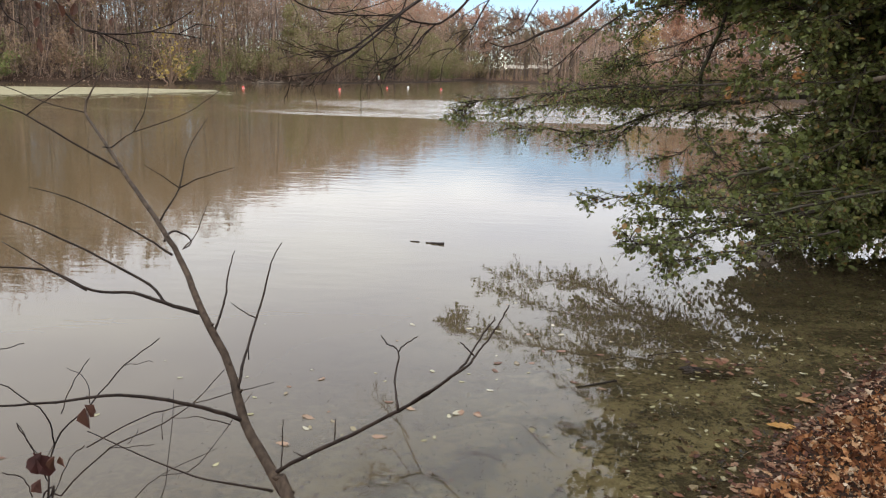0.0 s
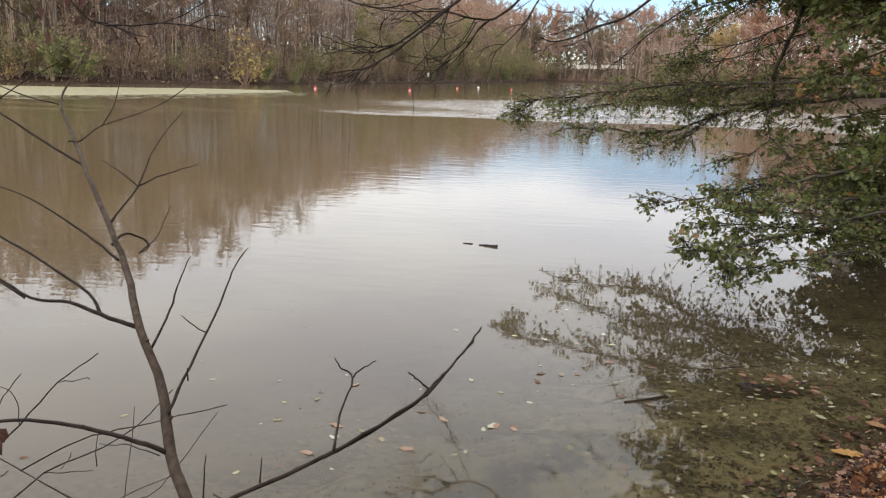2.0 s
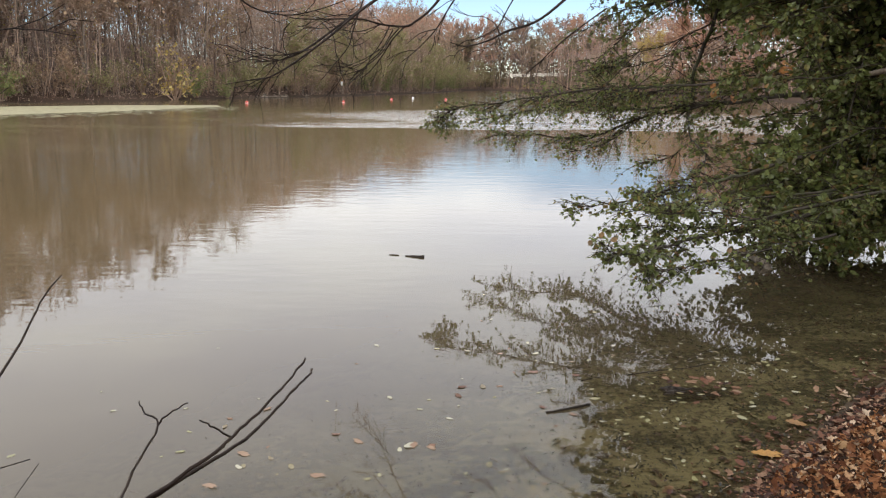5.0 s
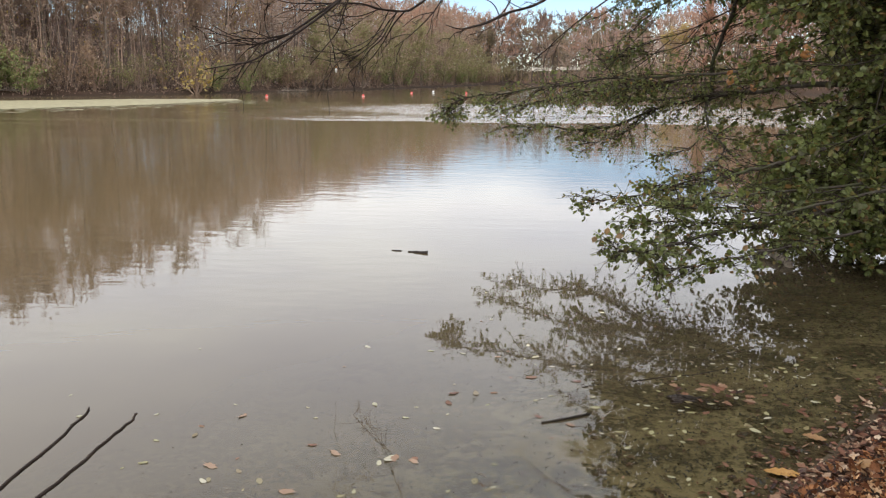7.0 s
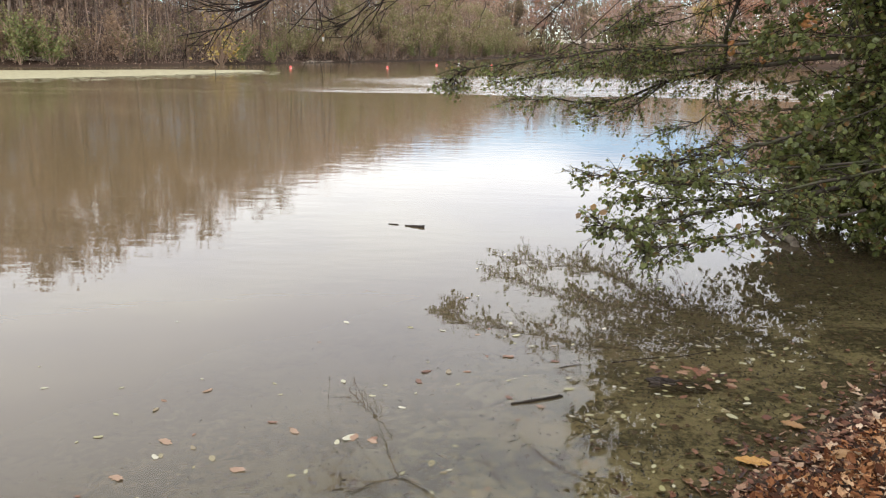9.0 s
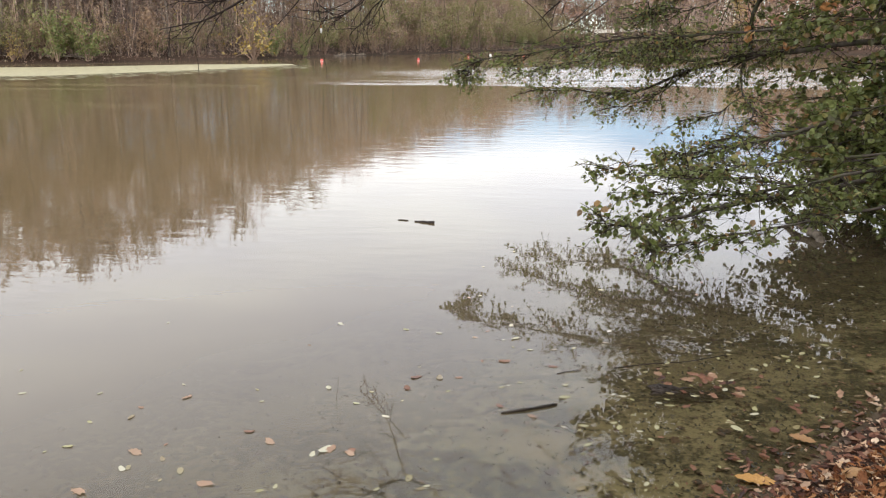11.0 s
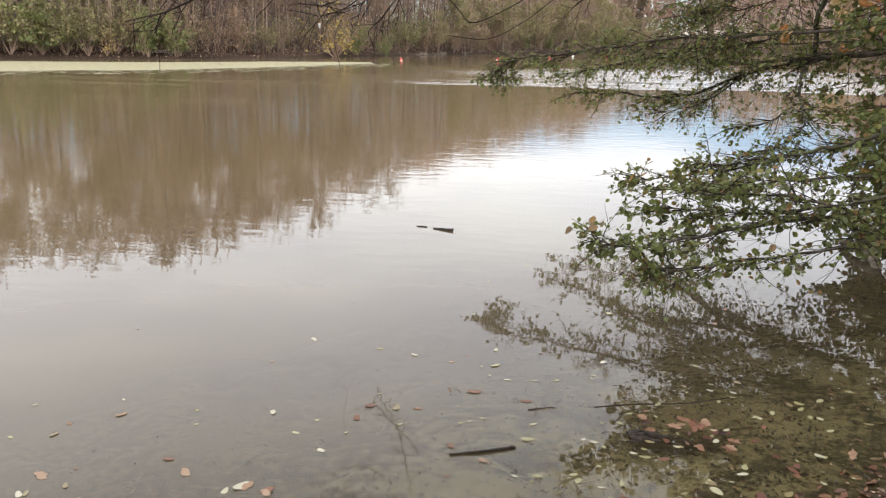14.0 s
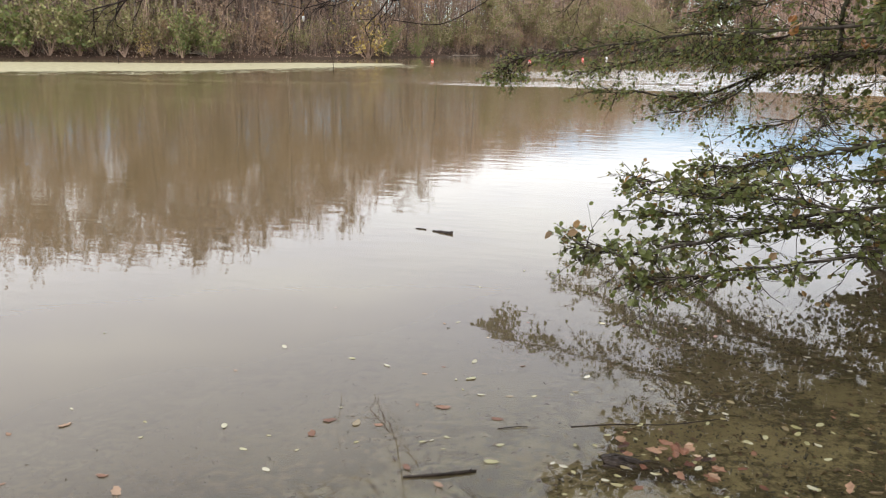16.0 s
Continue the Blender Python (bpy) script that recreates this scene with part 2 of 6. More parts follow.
def wave_noise(t, vec, scale, stretched, detail=3.0):
    mp = t.nodes.new("ShaderNodeMapping")
    mp.inputs["Scale"].default_value = stretched
    link(t, vec, mp.inputs["Vector"])
    n = node(t, "ShaderNodeTexNoise", Scale=scale, Detail=detail, Roughness=0.5)
    link(t, mp.outputs[0], n.inputs["Vector"])
    return n.outputs["Fac"]


sp = t.nodes.new("ShaderNodeSeparateXYZ")
link(t, pos, sp.inputs[0])
# a gust over the middle of the lake ruffles the water; near the bank it lies almost still
near_edge = wave_noise(t, pos, 0.16, (0.45, 1.0, 1.0), 3)
yy = math_node(t, "MULTIPLY_ADD", near_edge, 16.0, math_node(t, "SUBTRACT", sp.outputs["Y"], 8.0))
xx = math_node(t, "MULTIPLY_ADD", near_edge, 8.0, math_node(t, "SUBTRACT", sp.outputs["X"], 3.0))
gust_y = ramp(t, [(0.0, grey(0)), (0.272, grey(0)), (0.285, grey(1)), (0.30, grey(0.75)), (0.315, grey(0.25)), (0.335, grey(0.9)), (0.40, grey(0.85)), (0.47, grey(0.12)), (0.7, grey(0.05))])
link(t, math_node(t, "DIVIDE", yy, 100.0), gust_y.inputs[0])
gust_x = ramp(t, [(0.0, grey(0)), (0.42, grey(0)), (0.56, grey(1)), (1.0, grey(1))])
link(t, math_node(t, "MULTIPLY_ADD", xx, 0.02, 0.6), gust_x.inputs[0])
streak = ramp(t, [(0.40, grey(0.25)), (0.56, grey(1))])
link(t, wave_noise(t, pos, 1.0, (0.25, 1.6, 1.0), 4), streak.inputs[0])
gust = math_node(t, "MULTIPLY", math_node(t, "MULTIPLY", gust_y.outputs[0], gust_x.outputs[0]), streak.outputs[0])
fine = wave_noise(t, pos, 6.5, (0.42, 1.0, 1.0), 2)
slow = wave_noise(t, pos, 0.9, (0.35, 1.0, 1.0), 2)
mid = wave_noise(t, pos, 2.3, (0.42, 1.0, 1.0), 2)
# the lee of the near bank: stillest beside it
lee = math_node(t, "DIVIDE", math_node(t, "MULTIPLY_ADD", sp.outputs["X"], -0.72, math_node(t, "MULTIPLY", sp.outputs["Y"], 0.69)), 30.0)
calm = ramp(t, [(0.095, grey(0.03)), (0.14, grey(0.17)), (0.23, grey(0.36)), (0.45, grey(0.70)), (0.75, grey(1.0))])
link(t, lee, calm.inputs[0])
swell = ramp(t, [(0.10, grey(0.0)), (0.18, grey(0.25)), (0.35, grey(0.36)), (0.75, grey(0.7))])
link(t, lee, swell.inputs[0])
# the gust drives short steep-backed wavelets
push = math_node(t, "FRACT", math_node(t, "MULTIPLY_ADD", sp.outputs["Y"], 3.1, math_node(t, "MULTIPLY", wave_noise(t, pos, 1.7, (0.6, 1, 1), 3), 5.0)))
shiver = wave_noise(t, pos, 15.0, (0.45, 1.3, 1.0), 2)
small = math_node(t, "MULTIPLY_ADD", fine, calm.outputs[0], math_node(t, "MULTIPLY_ADD", slow, 0.45, math_node(t, "MULTIPLY_ADD", mid, swell.outputs[0], math_node(t, "MULTIPLY", shiver, 0.03))))
ripple = math_node(t, "MULTIPLY_ADD", math_node(t, "MULTIPLY", push, gust), 9.0, small)
wb = node(t, "ShaderNodeBump", **{"Strength": 1.0, "Distance": 0.004, "Filter Width": 0.1})
link(t, ripple, wb.inputs["Height"])
fres = node(t, "ShaderNodeFresnel", IOR=1.333)
link(t, wb.outputs[0], fres.inputs["Normal"])
gloss = node(t, "ShaderNodeBsdfGlossy")
polish = ramp(t, [(0.10, grey(0.018)), (0.22, grey(0.03)), (0.5, grey(0.055))])
link(t, lee, polish.inputs[0])
link(t, polish.outputs[0], gloss.inputs["Roughness"])
gloss.inputs["Color"].default_value = (0.97, 0.97, 0.97, 1)
link(t, wb.outputs[0], gloss.inputs["Normal"])
# silt thickens with the distance from the near bank
off = math_node(t, "MULTIPLY_ADD", sp.outputs["X"], -0.72, math_node(t, "MULTIPLY", sp.outputs["Y"], 0.69))
cloudy = wave_noise(t, pos, 0.7, (1, 1, 1), 3)
off = math_node(t, "MULTIPLY_ADD", cloudy, 0.8, math_node(t, "SUBTRACT", off, 0.4))
silt = ramp(t, [(0.14, grey(0.05)), (0.205, grey(0.22)), (0.285, grey(0.76)), (0.38, grey(0.99))])
link(t, math_node(t, "DIVIDE", off, 10.0), silt.inputs[0])
clear_w = t.nodes.new("ShaderNodeBsdfTransparent")
clear_w.inputs["Color"].default_value = (0.91, 0.895, 0.80, 1)
murk = t.nodes.new("ShaderNodeBsdfDiffuse")
# silt colour changes with distance to tone the reflections: greyer near, warmer far
silt_tint = ramp(t, [(0.15, (0.100, 0.074, 0.039)), (0.3, (0.089, 0.069, 0.043)), (0.9, (0.112, 0.082, 0.042))])
link(t, math_node(t, "DIVIDE", off, 10.0), silt_tint.inputs[0])
link(t, silt_tint.outputs[0], murk.inputs["Color"])
body = t.nodes.new("ShaderNodeMixShader")
link(t, silt.outputs[0], body.inputs[0])
link(t, clear_w.outputs[0], body.inputs[1])
link(t, murk.outputs[0], body.inputs[2])
top = t.nodes.new("ShaderNodeMixShader")
link(t, fres.outputs[0], top.inputs[0])
link(t, body.outputs[0], top.inputs[1])
link(t, gloss.outputs[0], top.inputs[2])
# thin film of pollen and duckweed that drifts off the mat
film_streaks = ramp(t, [(0.44, grey(0.0)), (0.74, grey(0.27))])
link(t, wave_noise(t, pos, 0.5, (0.16, 1.0, 1.0), 5), film_streaks.inputs[0])
film_y = ramp(t, [(0.12, grey(0.0)), (0.24, grey(1.0)), (0.42, grey(1.0)), (0.6, grey(0.0))])
link(t, math_node(t, "DIVIDE", sp.outputs["Y"], 100.0), film_y.inputs[0])
film_x = ramp(t, [(0.35, grey(1.0)), (0.62, grey(0.0))])
link(t, math_node(t, "MULTIPLY_ADD", sp.outputs["X"], 0.02, 0.6), film_x.inputs[0])
film = math_node(t, "MULTIPLY", math_node(t, "MULTIPLY", film_y.outputs[0], film_x.outputs[0]), film_streaks.outputs[0])
pollen = t.nodes.new("ShaderNodeBsdfDiffuse")
pollen.inputs["Color"].default_value = (0.20, 0.165, 0.09, 1)
filmed = t.nodes.new("ShaderNodeMixShader")
link(t, film, filmed.inputs[0])
link(t, top.outputs[0], filmed.inputs[1])
link(t, pollen.outputs[0], filmed.inputs[2])
finish(t, filmed.outputs[0])


# ---- building helpers ----
class Build:
    """Gathers vertices and faces for one mesh."""

    def __init__(self):
        self.v, self.f = [], []

    def tube(self, pts, radii, sides=6, cap=True):
        pts = [Vector(p) for p in pts]
        base = len(self.v)
        up = Vector((0, 0, 1))
        n = len(pts)
        for i, p in enumerate(pts):
            d = pts[min(i + 1, n - 1)] - pts[max(i - 1, 0)]
            if d.length < 1e-9:
                d = Vector((0, 0, 1))
            d.normalize()
            a = d.cross(up if abs(d.z) < 0.95 else Vector((1, 0, 0))).normalized()
            b = d.cross(a)
            for k in range(sides):
                w = 2 * math.pi * k / sides
                self.v.append(tuple(p + (a * math.cos(w) + b * math.sin(w)) * radii[i]))
        for i in range(n - 1):
            for k in range(sides):
                q, r = base + i * sides + k, base + i * sides + (k + 1) % sides
                self.f.append((q, r, r + sides, q + sides))
        if cap:
            self.f.append(tuple(base + k for k in range(sides))[::-1])
            self.f.append(tuple(base + (n - 1) * sides + k for k in range(sides)))

    def leaf(self, at, along, normal, size, width=0.62, fold=0.12, rng=None):
        """An ovate leaf, folded a little along its midrib."""
        x = along.normalized()
        y = normal.cross(x)
        if y.length < 1e-6:
            y = x.orthogonal()
        y.normalize()
        z = x.cross(y)
        b = len(self.v)
        s, w = size, size * width * 0.5
        for u, v, h in ((0, 0, 0), (0.3, w * 0.85, fold), (0.7, w, fold), (1, 0, -0.3 * fold), (0.7, -w, fold), (0.3, -w * 0.85, fold)):
            if rng:
                u, v, h = u * rnd(rng, 0.7, 1.1), v * rnd(rng, 0.35, 1.25), h + rnd(rng, -0.25, 0.25)
            self.v.append(tuple(at + x * (u * s) + y * v + z * (h * s * 0.6)))
        self.f.append((b, b + 1, b + 2, b + 3))
        self.f.append((b, b + 3, b + 4, b + 5))

    def ragged(self, at, along, normal, size, width, curl, rng):
        """A dry leaf with a lobed, torn outline, curled up at its sides."""
        if size < 0.026:
            return self.leaf(at, along, normal, size, width, curl, rng)
        x = along.normalized()
        y = normal.cross(x)
        if y.length < 1e-6:
            y = x.orthogonal()
        y.normalize()
        z = x.cross(y)
        b = len(self.v)
        lobes = rng.randint(2, 3)
        side = [(0, 0, 0)]
        for k in range(1, lobes * 2 + 1):
            u = k / (lobes * 2 + 1)
            w = math.sin(math.pi * u ** 0.8) * (1.0 if k % 2 else 0.62) * rnd(rng, 0.75, 1.15)
            side.append((u, w * width * 0.6, curl * w * w * rnd(rng, 0.4, 1.2)))
        tip = (1.0, 0, curl * rnd(rng, -0.3, 0.6))
        out = side + [tip] + [(u, -v * rnd(rng, 0.8, 1.2), h * rnd(rng, 0.5, 1.3)) for u, v, h in side[:0:-1]]
        for u, v, h in out:
            self.v.append(tuple(at + x * (u * size) + y * (v * size) + z * (h * size * 0.6)))
        n = len(side)
        self.f.append(tuple(b + k for k in range(n + 1)))
        self.f.append(tuple([b] + [b + k for k in range(n, len(out))]))

    def fleck(self, at, along, normal, size, width=0.62):
        """A small far leaf of four corners, bent at its midrib."""
        x = along.normalized()
        y = normal.cross(x)
        if y.length < 1e-6:
            y = x.orthogonal()
        y.normalize()
        z = x.cross(y) * (size * 0.08)
        b = len(self.v)
        w = y * (size * width * 0.5)
        self.v += [tuple(at), tuple(at + x * (size * 0.55) + w + z), tuple(at + x * size), tuple(at + x * (size * 0.45) - w + z)]
        self.f.append((b, b + 1, b + 2, b + 3))

    def mesh(self, name, mat, smooth=True):
        me = bpy.data.meshes.new(name)
        me.from_pydata(self.v, [], self.f)
        me.materials.append(mat)
        if smooth:
            me.polygons.foreach_set("use_smooth", [True] * len(me.polygons))
        me.update()
        return me


def part(name, shape, mat, parent=None, label="", smooth=True):
    """One mesh object, from a Build or a ready mesh, under a thing or under a part."""
    me = shape.mesh(name, mat, smooth) if isinstance(shape, Build) else shape
    ob = new(name, me)
    if parent is not None:
        ob.parent = parent
    if label:
        ob["label"] = label
    return ob


def thing(name, m, label, category, group="", kind=""):
    ob = new(name)
    ob.matrix_world = m
    return tagged(ob, label, category, group, kind)


def rnd(rng, a, b):
    return a + (b - a) * rng.random()


def smooth_line(pts, steps=4):
    """A Catmull-Rom line through the points."""
    p = [Vector(q) for q in pts]
    if len(p) < 3:
        return p
    p = [p[0] * 2 - p[1]] + p + [p[-1] * 2 - p[-2]]
    out = []
    for i in range(1, len(p) - 2):
        for k in range(steps):
            u = k / steps
            a, b, c, d = p[i - 1], p[i], p[i + 1], p[i + 2]
            out.append(0.5 * ((2 * b) + (c - a) * u + (2 * a - 5 * b + 4 * c - d) * u * u + (3 * b - a - 3 * c + d) * u ** 3))
    out.append(p[-2])
    return out


def jitter(rng, s):
    return Vector((rnd(rng, -s, s), rnd(rng, -s, s), rnd(rng, -s, s)))


def limb(b, pts, r0, r1, sides=6, rng=None, wobble=0.0):
    line = smooth_line(pts)
    n = len(line)
    if rng and wobble:
        line = [q + jitter(rng, wobble) * (1 if 0 < i < n - 1 else 0) for i, q in enumerate(line)]
    b.tube(line, [r0 + (r1 - r0) * i / (n - 1) for i in range(n)], sides)
    return line


# ---- the lake, its bed and banks ----
SHORE = [(-60, -20), (-14, -2), (-5, 1.0), (-2.6, 1.75), (-0.6, 2.15), (0.5, 2.42), (1.08, 2.84), (1.46, 3.28), (1.94, 3.83), (2.49, 4.37),
         (3.04, 4.87), (4.05, 5.65), (6.0, 6.9), (9.0, 9.4), (16, 17), (27, 36), (33, 60), (31, 90), (24, 120), (14, 150), (6, 158), (1, 143),
         (-4, 112), (-12, 87), (-19.5, 69), (-23.5, 57), (-28, 49.5), (-40, 44.5), (-62, 36), (-100, 10)]
SH = np.array(SHORE, float)


def lake_distance(P):
    """Signed distance of points to the shore: positive over water."""
    P = np.asarray(P, float)
    best = np.full(len(P), 1e9)
    inside = np.zeros(len(P), bool)
    for i in range(len(SH)):
        a, b = SH[i], SH[(i + 1) % len(SH)]
        d = b - a
        u = np.clip(((P - a) @ d) / (d @ d), 0, 1)
        best = np.minimum(best, np.linalg.norm(P - (a + u[:, None] * d), axis=1))
        cross = (a[1] > P[:, 1]) != (b[1] > P[:, 1])
        with np.errstate(divide="ignore", invalid="ignore"):
            xi = a[0] + (P[:, 1] - a[1]) * d[0] / (d[1] if d[1] else 1e-9)
        inside ^= cross & (P[:, 0] < xi)
    return np.where(inside, best, -best)


def ground_height(P):
    P = np.asarray(P, float)
    d = lake_distance(P)
    wob = np.array([noise.noise(Vector((x * 1.1, y * 1.1, 0.3))) * 0.05 + noise.noise(Vector((x * 4, y * 4, 1.7))) * 0.018 for x, y in P])
    d2 = d + wob * 1.6
    waterside = -np.minimum(0.9, 0.075 * np.maximum(d2, 0) ** 1.1)
    dry_d = np.maximum(-d2, 0)
    far = np.clip((np.hypot(P[:, 0], P[:, 1]) - 15) / 20, 0, 1)
    low = 0.10 * np.minimum(dry_d, 1.0) + 0.05 * np.clip(dry_d - 1.0, 0, 12)
    hill = 0.22 - 0.17 * np.clip((P[:, 1] - 95) / 40, 0, 1)
    high = 0.45 * (1 - np.exp(-dry_d * 1.2)) + hill * np.clip(dry_d - 3, 0, 34)
    dry = low * (1 - far) + high * far
    return np.where(d2 > 0, waterside, dry) + wob * 0.25 * np.clip(np.abs(d2) * 3, 0, 1)


def height_at(x, y):
    return float(ground_height([(x, y)])[0])


def height_low(x, y):
    """The bank's height away from the shore, without its small bumps."""
    return 0.45 + 0.05 * max(0.0, y - 160)


def build_ground():
    rings, spokes = 210, 220
    radii = [0.12 * 1.0475 ** i for i in range(rings)]
    radii[-1] = 3000
    P = [(1.2, 3.6)] + [(1.2 + r * math.cos(2 * math.pi * k / spokes), 3.6 + r * math.sin(2 * math.pi * k / spokes)) for r in radii for k in range(spokes)]
    z = ground_height(P)
    b = Build()
    b.v = [(x, y, float(h)) for (x, y), h in zip(P, z)]
    b.f = [(0, 1 + k, 1 + (k + 1) % spokes) for k in range(spokes)]
    for i in range(rings - 1):
        for k in range(spokes):
            q, r = 1 + i * spokes + k, 1 + i * spokes + (k + 1) % spokes
            b.f.append((q, q + spokes, r + spokes, r))
    return tagged(part("ground", b, GROUND), "olive mud lake bed rising to brown leaf-strewn banks", "ground", kind="structure")


build_ground()
wb_ = Build()
wb_.v = [(-110, -30, 0), (45, -30, 0), (45, 165, 0), (-110, 165, 0)]
wb_.f = [(0, 1, 2, 3)]
tagged(part("water", wb_, WATER, smooth=False), "still brown lake water mirroring trees and cloud", "lake", kind="structure")


# ---- far woods ----
def bare_tree_meshes(seed, h, twig_mat, trunk_mat, leaf_mat=None, leaves=0, lean=0.05, low=0.16, bushy=0.9, r=None, thin=0.036):
    """Trunk, bare crown and, for some, a crown of leaves."""
    rng = random.Random(seed)
    r0 = r or h * 0.009
    trunk, crown, foliage = Build(), Build(), Build()
    pts = [Vector((0, 0, -0.3))]
    d = Vector((rnd(rng, -lean, lean), rnd(rng, -lean, lean), 1))
    for i in range(7):
        pts.append(pts[-1] + d.normalized() * h * 0.12)
        d += Vector((rnd(rng, -0.07, 0.07), rnd(rng, -0.07, 0.07), 0))
    n = len(pts)
    trunk.tube(pts, [r0 * (1 - 0.8 * i / (n - 1)) for i in range(n)], 6)
    tips = []

    def grow(p, d, length, rad, level):
        """A limb; below it thinner ones, down to single twigs."""
        steps = (1, 2, 3)[level]
        q = [p]
        for i in range(steps):
            d = (d + jitter(rng, 0.22) + Vector((0, 0, 0.06))).normalized()
            q.append(q[-1] + d * length / steps)
        crown.tube(q, [max(rad, thin) * (1 - 0.55 * i / steps) for i in range(steps + 1)], 3, False)
        if level == 0:
            tips.extend((q[0].lerp(q[1], 0.5), q[1]))
            return
        for i in range(int((6 if level == 2 else 8) * bushy * rnd(rng, 0.8, 1.2))):
            u = rnd(rng, 0.12, 1.0) * steps
            k = min(steps - 1, int(u))
            base = q[k].lerp(q[k + 1], u - k)
            nd = (d + jitter(rng, 0.85)).normalized()
            grow(base, nd, length * rnd(rng, 0.42, 0.66), rad * 0.5, level - 1)

    for i in range(int(15 * bushy)):
        u = (low + (0.99 - low) * rng.random() ** 0.62) * (n - 1)
        k = min(n - 2, int(u))
        base = pts[k].lerp(pts[k + 1], u - k)
        a = rnd(rng, 0, 2 * math.pi)
        rise = rnd(rng, 0.0, 0.75) + 0.55 * (u / n)
        nd = Vector((math.cos(a), math.sin(a), rise)).normalized()
        grow(base, nd, h * rnd(rng, 0.16, 0.27) * (1.25 - 0.55 * u / n), r0 * 0.36, 2)
    grow(pts[-1], Vector((0, 0, 1)), h * 0.14, r0 * 0.25, 2)
    for i in range(int(leaves * 1.7)):
        p = rng.choice(tips) + jitter(rng, 0.3)
        foliage.fleck(p, jitter(rng, 1), jitter(rng, 1) + Vector((0, 0, 0.6)), rnd(rng, 0.13, 0.27) * (h / 11), 0.7)
    return (trunk.mesh("trunk", trunk_mat), crown.mesh("crown", twig_mat),
            foliage.mesh("foliage", leaf_mat, False) if leaves else None)


def shrub_meshes(seed, h, twig_mat, leaf_mat, leaves):
    """Many stems from the root, and a ragged crown of small leaves."""
    rng = random.Random(seed)
    stems, foliage = Build(), Build()
    tips = []
    for i in range(9):
        a, out = rnd(rng, 0, 2 * math.pi), rnd(rng, 0.1, 0.75)
        p, d = Vector((0, 0, -0.1)), Vector((math.cos(a) * out, math.sin(a) * out, 1)).normalized()
        q = [p]
        L = h * rnd(rng, 0.55, 1.0)
        for k in range(4):
            d = (d + jitter(rng, 0.22)).normalized()
            q.append(q[-1] + d * L / 4)
        stems.tube(q, [0.03, 0.024, 0.018, 0.012, 0.006], 3, False)
        for k in range(5):
            u = rnd(rng, 0.7, 4)
            j = min(3, int(u))
            base = q[j].lerp(q[j + 1], u - j)
            nd = (d + jitter(rng, 0.9)).normalized()
            e = base + nd * h * rnd(rng, 0.1, 0.28)
            f2 = e + (nd + jitter(rng, 0.5)).normalized() * h * 0.12
            stems.tube([base, e, f2], [0.012, 0.009, 0.005], 3, False)
            tips += [base.lerp(e, 0.5), e, f2]
    for i in range(int(leaves * 1.8)):
        p = rng.choice(tips) + jitter(rng, 0.16 * h / 3)
        foliage.fleck(p, jitter(rng, 1), jitter(rng, 1) + Vector((0, 0, 0.6)), rnd(rng, 0.10, 0.22) * (0.7 + h / 10), 0.65)
    return stems.mesh("stem", twig_mat), foliage.mesh("foliage", leaf_mat, False)


def stand_tree(meshes, m, label, group, category="tree", name="bare_tree"):
    ob = thing(name, m, label, category, group)
    for me in meshes:
        if me is not None:
            part(me.name.split(".")[0], me, None, ob)
    return ob


KINDS = [
    (bare_tree_meshes(1, 12.5, TWIGS_BROWN, BARK_FOREST, LEAF_BROWN, 350), "tall leafless brown tree on the far bank", "bare_tree"),
    (bare_tree_meshes(2, 13.5, TWIGS_GREY, BARK_FOREST, LEAF_BROWN, 150, 0.09), "tall leafless grey-brown tree on the far bank", "bare_tree"),
    (bare_tree_meshes(3, 11.0, TWIGS_BROWN, BARK_FOREST, LEAF_BROWN, 500, 0.1, 0.3), "brown tree with a few withered leaves", "bare_tree"),
    (bare_tree_meshes(4, 13.0, TWIGS_RED, BARK_FOREST, None, 0, 0.05, 0.3), "leafless tree with reddish twigs", "bare_tree"),
    (bare_tree_meshes(5, 9.5, TWIGS_GREY, BARK_PALE, None, 0, 0.16, 0.3), "slim leafless tree with pale bark", "bare_tree"),
    (bare_tree_meshes(6, 8.5, TWIGS_BROWN, BARK_FOREST, LEAF_YELLOW, 260, 0.1, 0.3), "slim tree with scattered yellow leaves", "autumn_tree"),
    (bare_tree_meshes(7, 7.0, TWIGS_BROWN, BARK_FOREST, LEAF_OLIVE, 2200, 0.1, 0.06, 0.8), "broad olive-green tree at the water's edge", "leafy_tree"),
    (bare_tree_meshes(8, 10.5, TWIGS_RED, BARK_FOREST, LEAF_RUST, 3200, 0.08, 0.12), "tree with rust-red autumn leaves", "autumn_tree"),
]
BACK_KINDS = [
    (bare_tree_meshes(31, 12.5, TWIGS_BROWN, BARK_FOREST, LEAF_BROWN, 160, 0.08, 0.12, 0.62, None, 0.046), "tall leafless brown tree deep in the woods", "bare_tree"),
    (bare_tree_meshes(32, 13.0, TWIGS_GREY, BARK_FOREST, None, 0, 0.08, 0.12, 0.62, None, 0.046), "tall leafless grey-brown tree deep in the woods", "bare_tree"),
    (bare_tree_meshes(33, 12.0, TWIGS_RED, BARK_FOREST, LEAF_RUST, 120, 0.08, 0.15, 0.62, None, 0.046), "leafless tree with reddish twigs deep in the woods", "bare_tree"),
    (bare_tree_meshes(34, 12.5, TWIGS_GREY, BARK_PALE, None, 0, 0.10, 0.2, 0.66, None, 0.046), "pale-barked leafless tree deep in the woods", "bare_tree"),
]
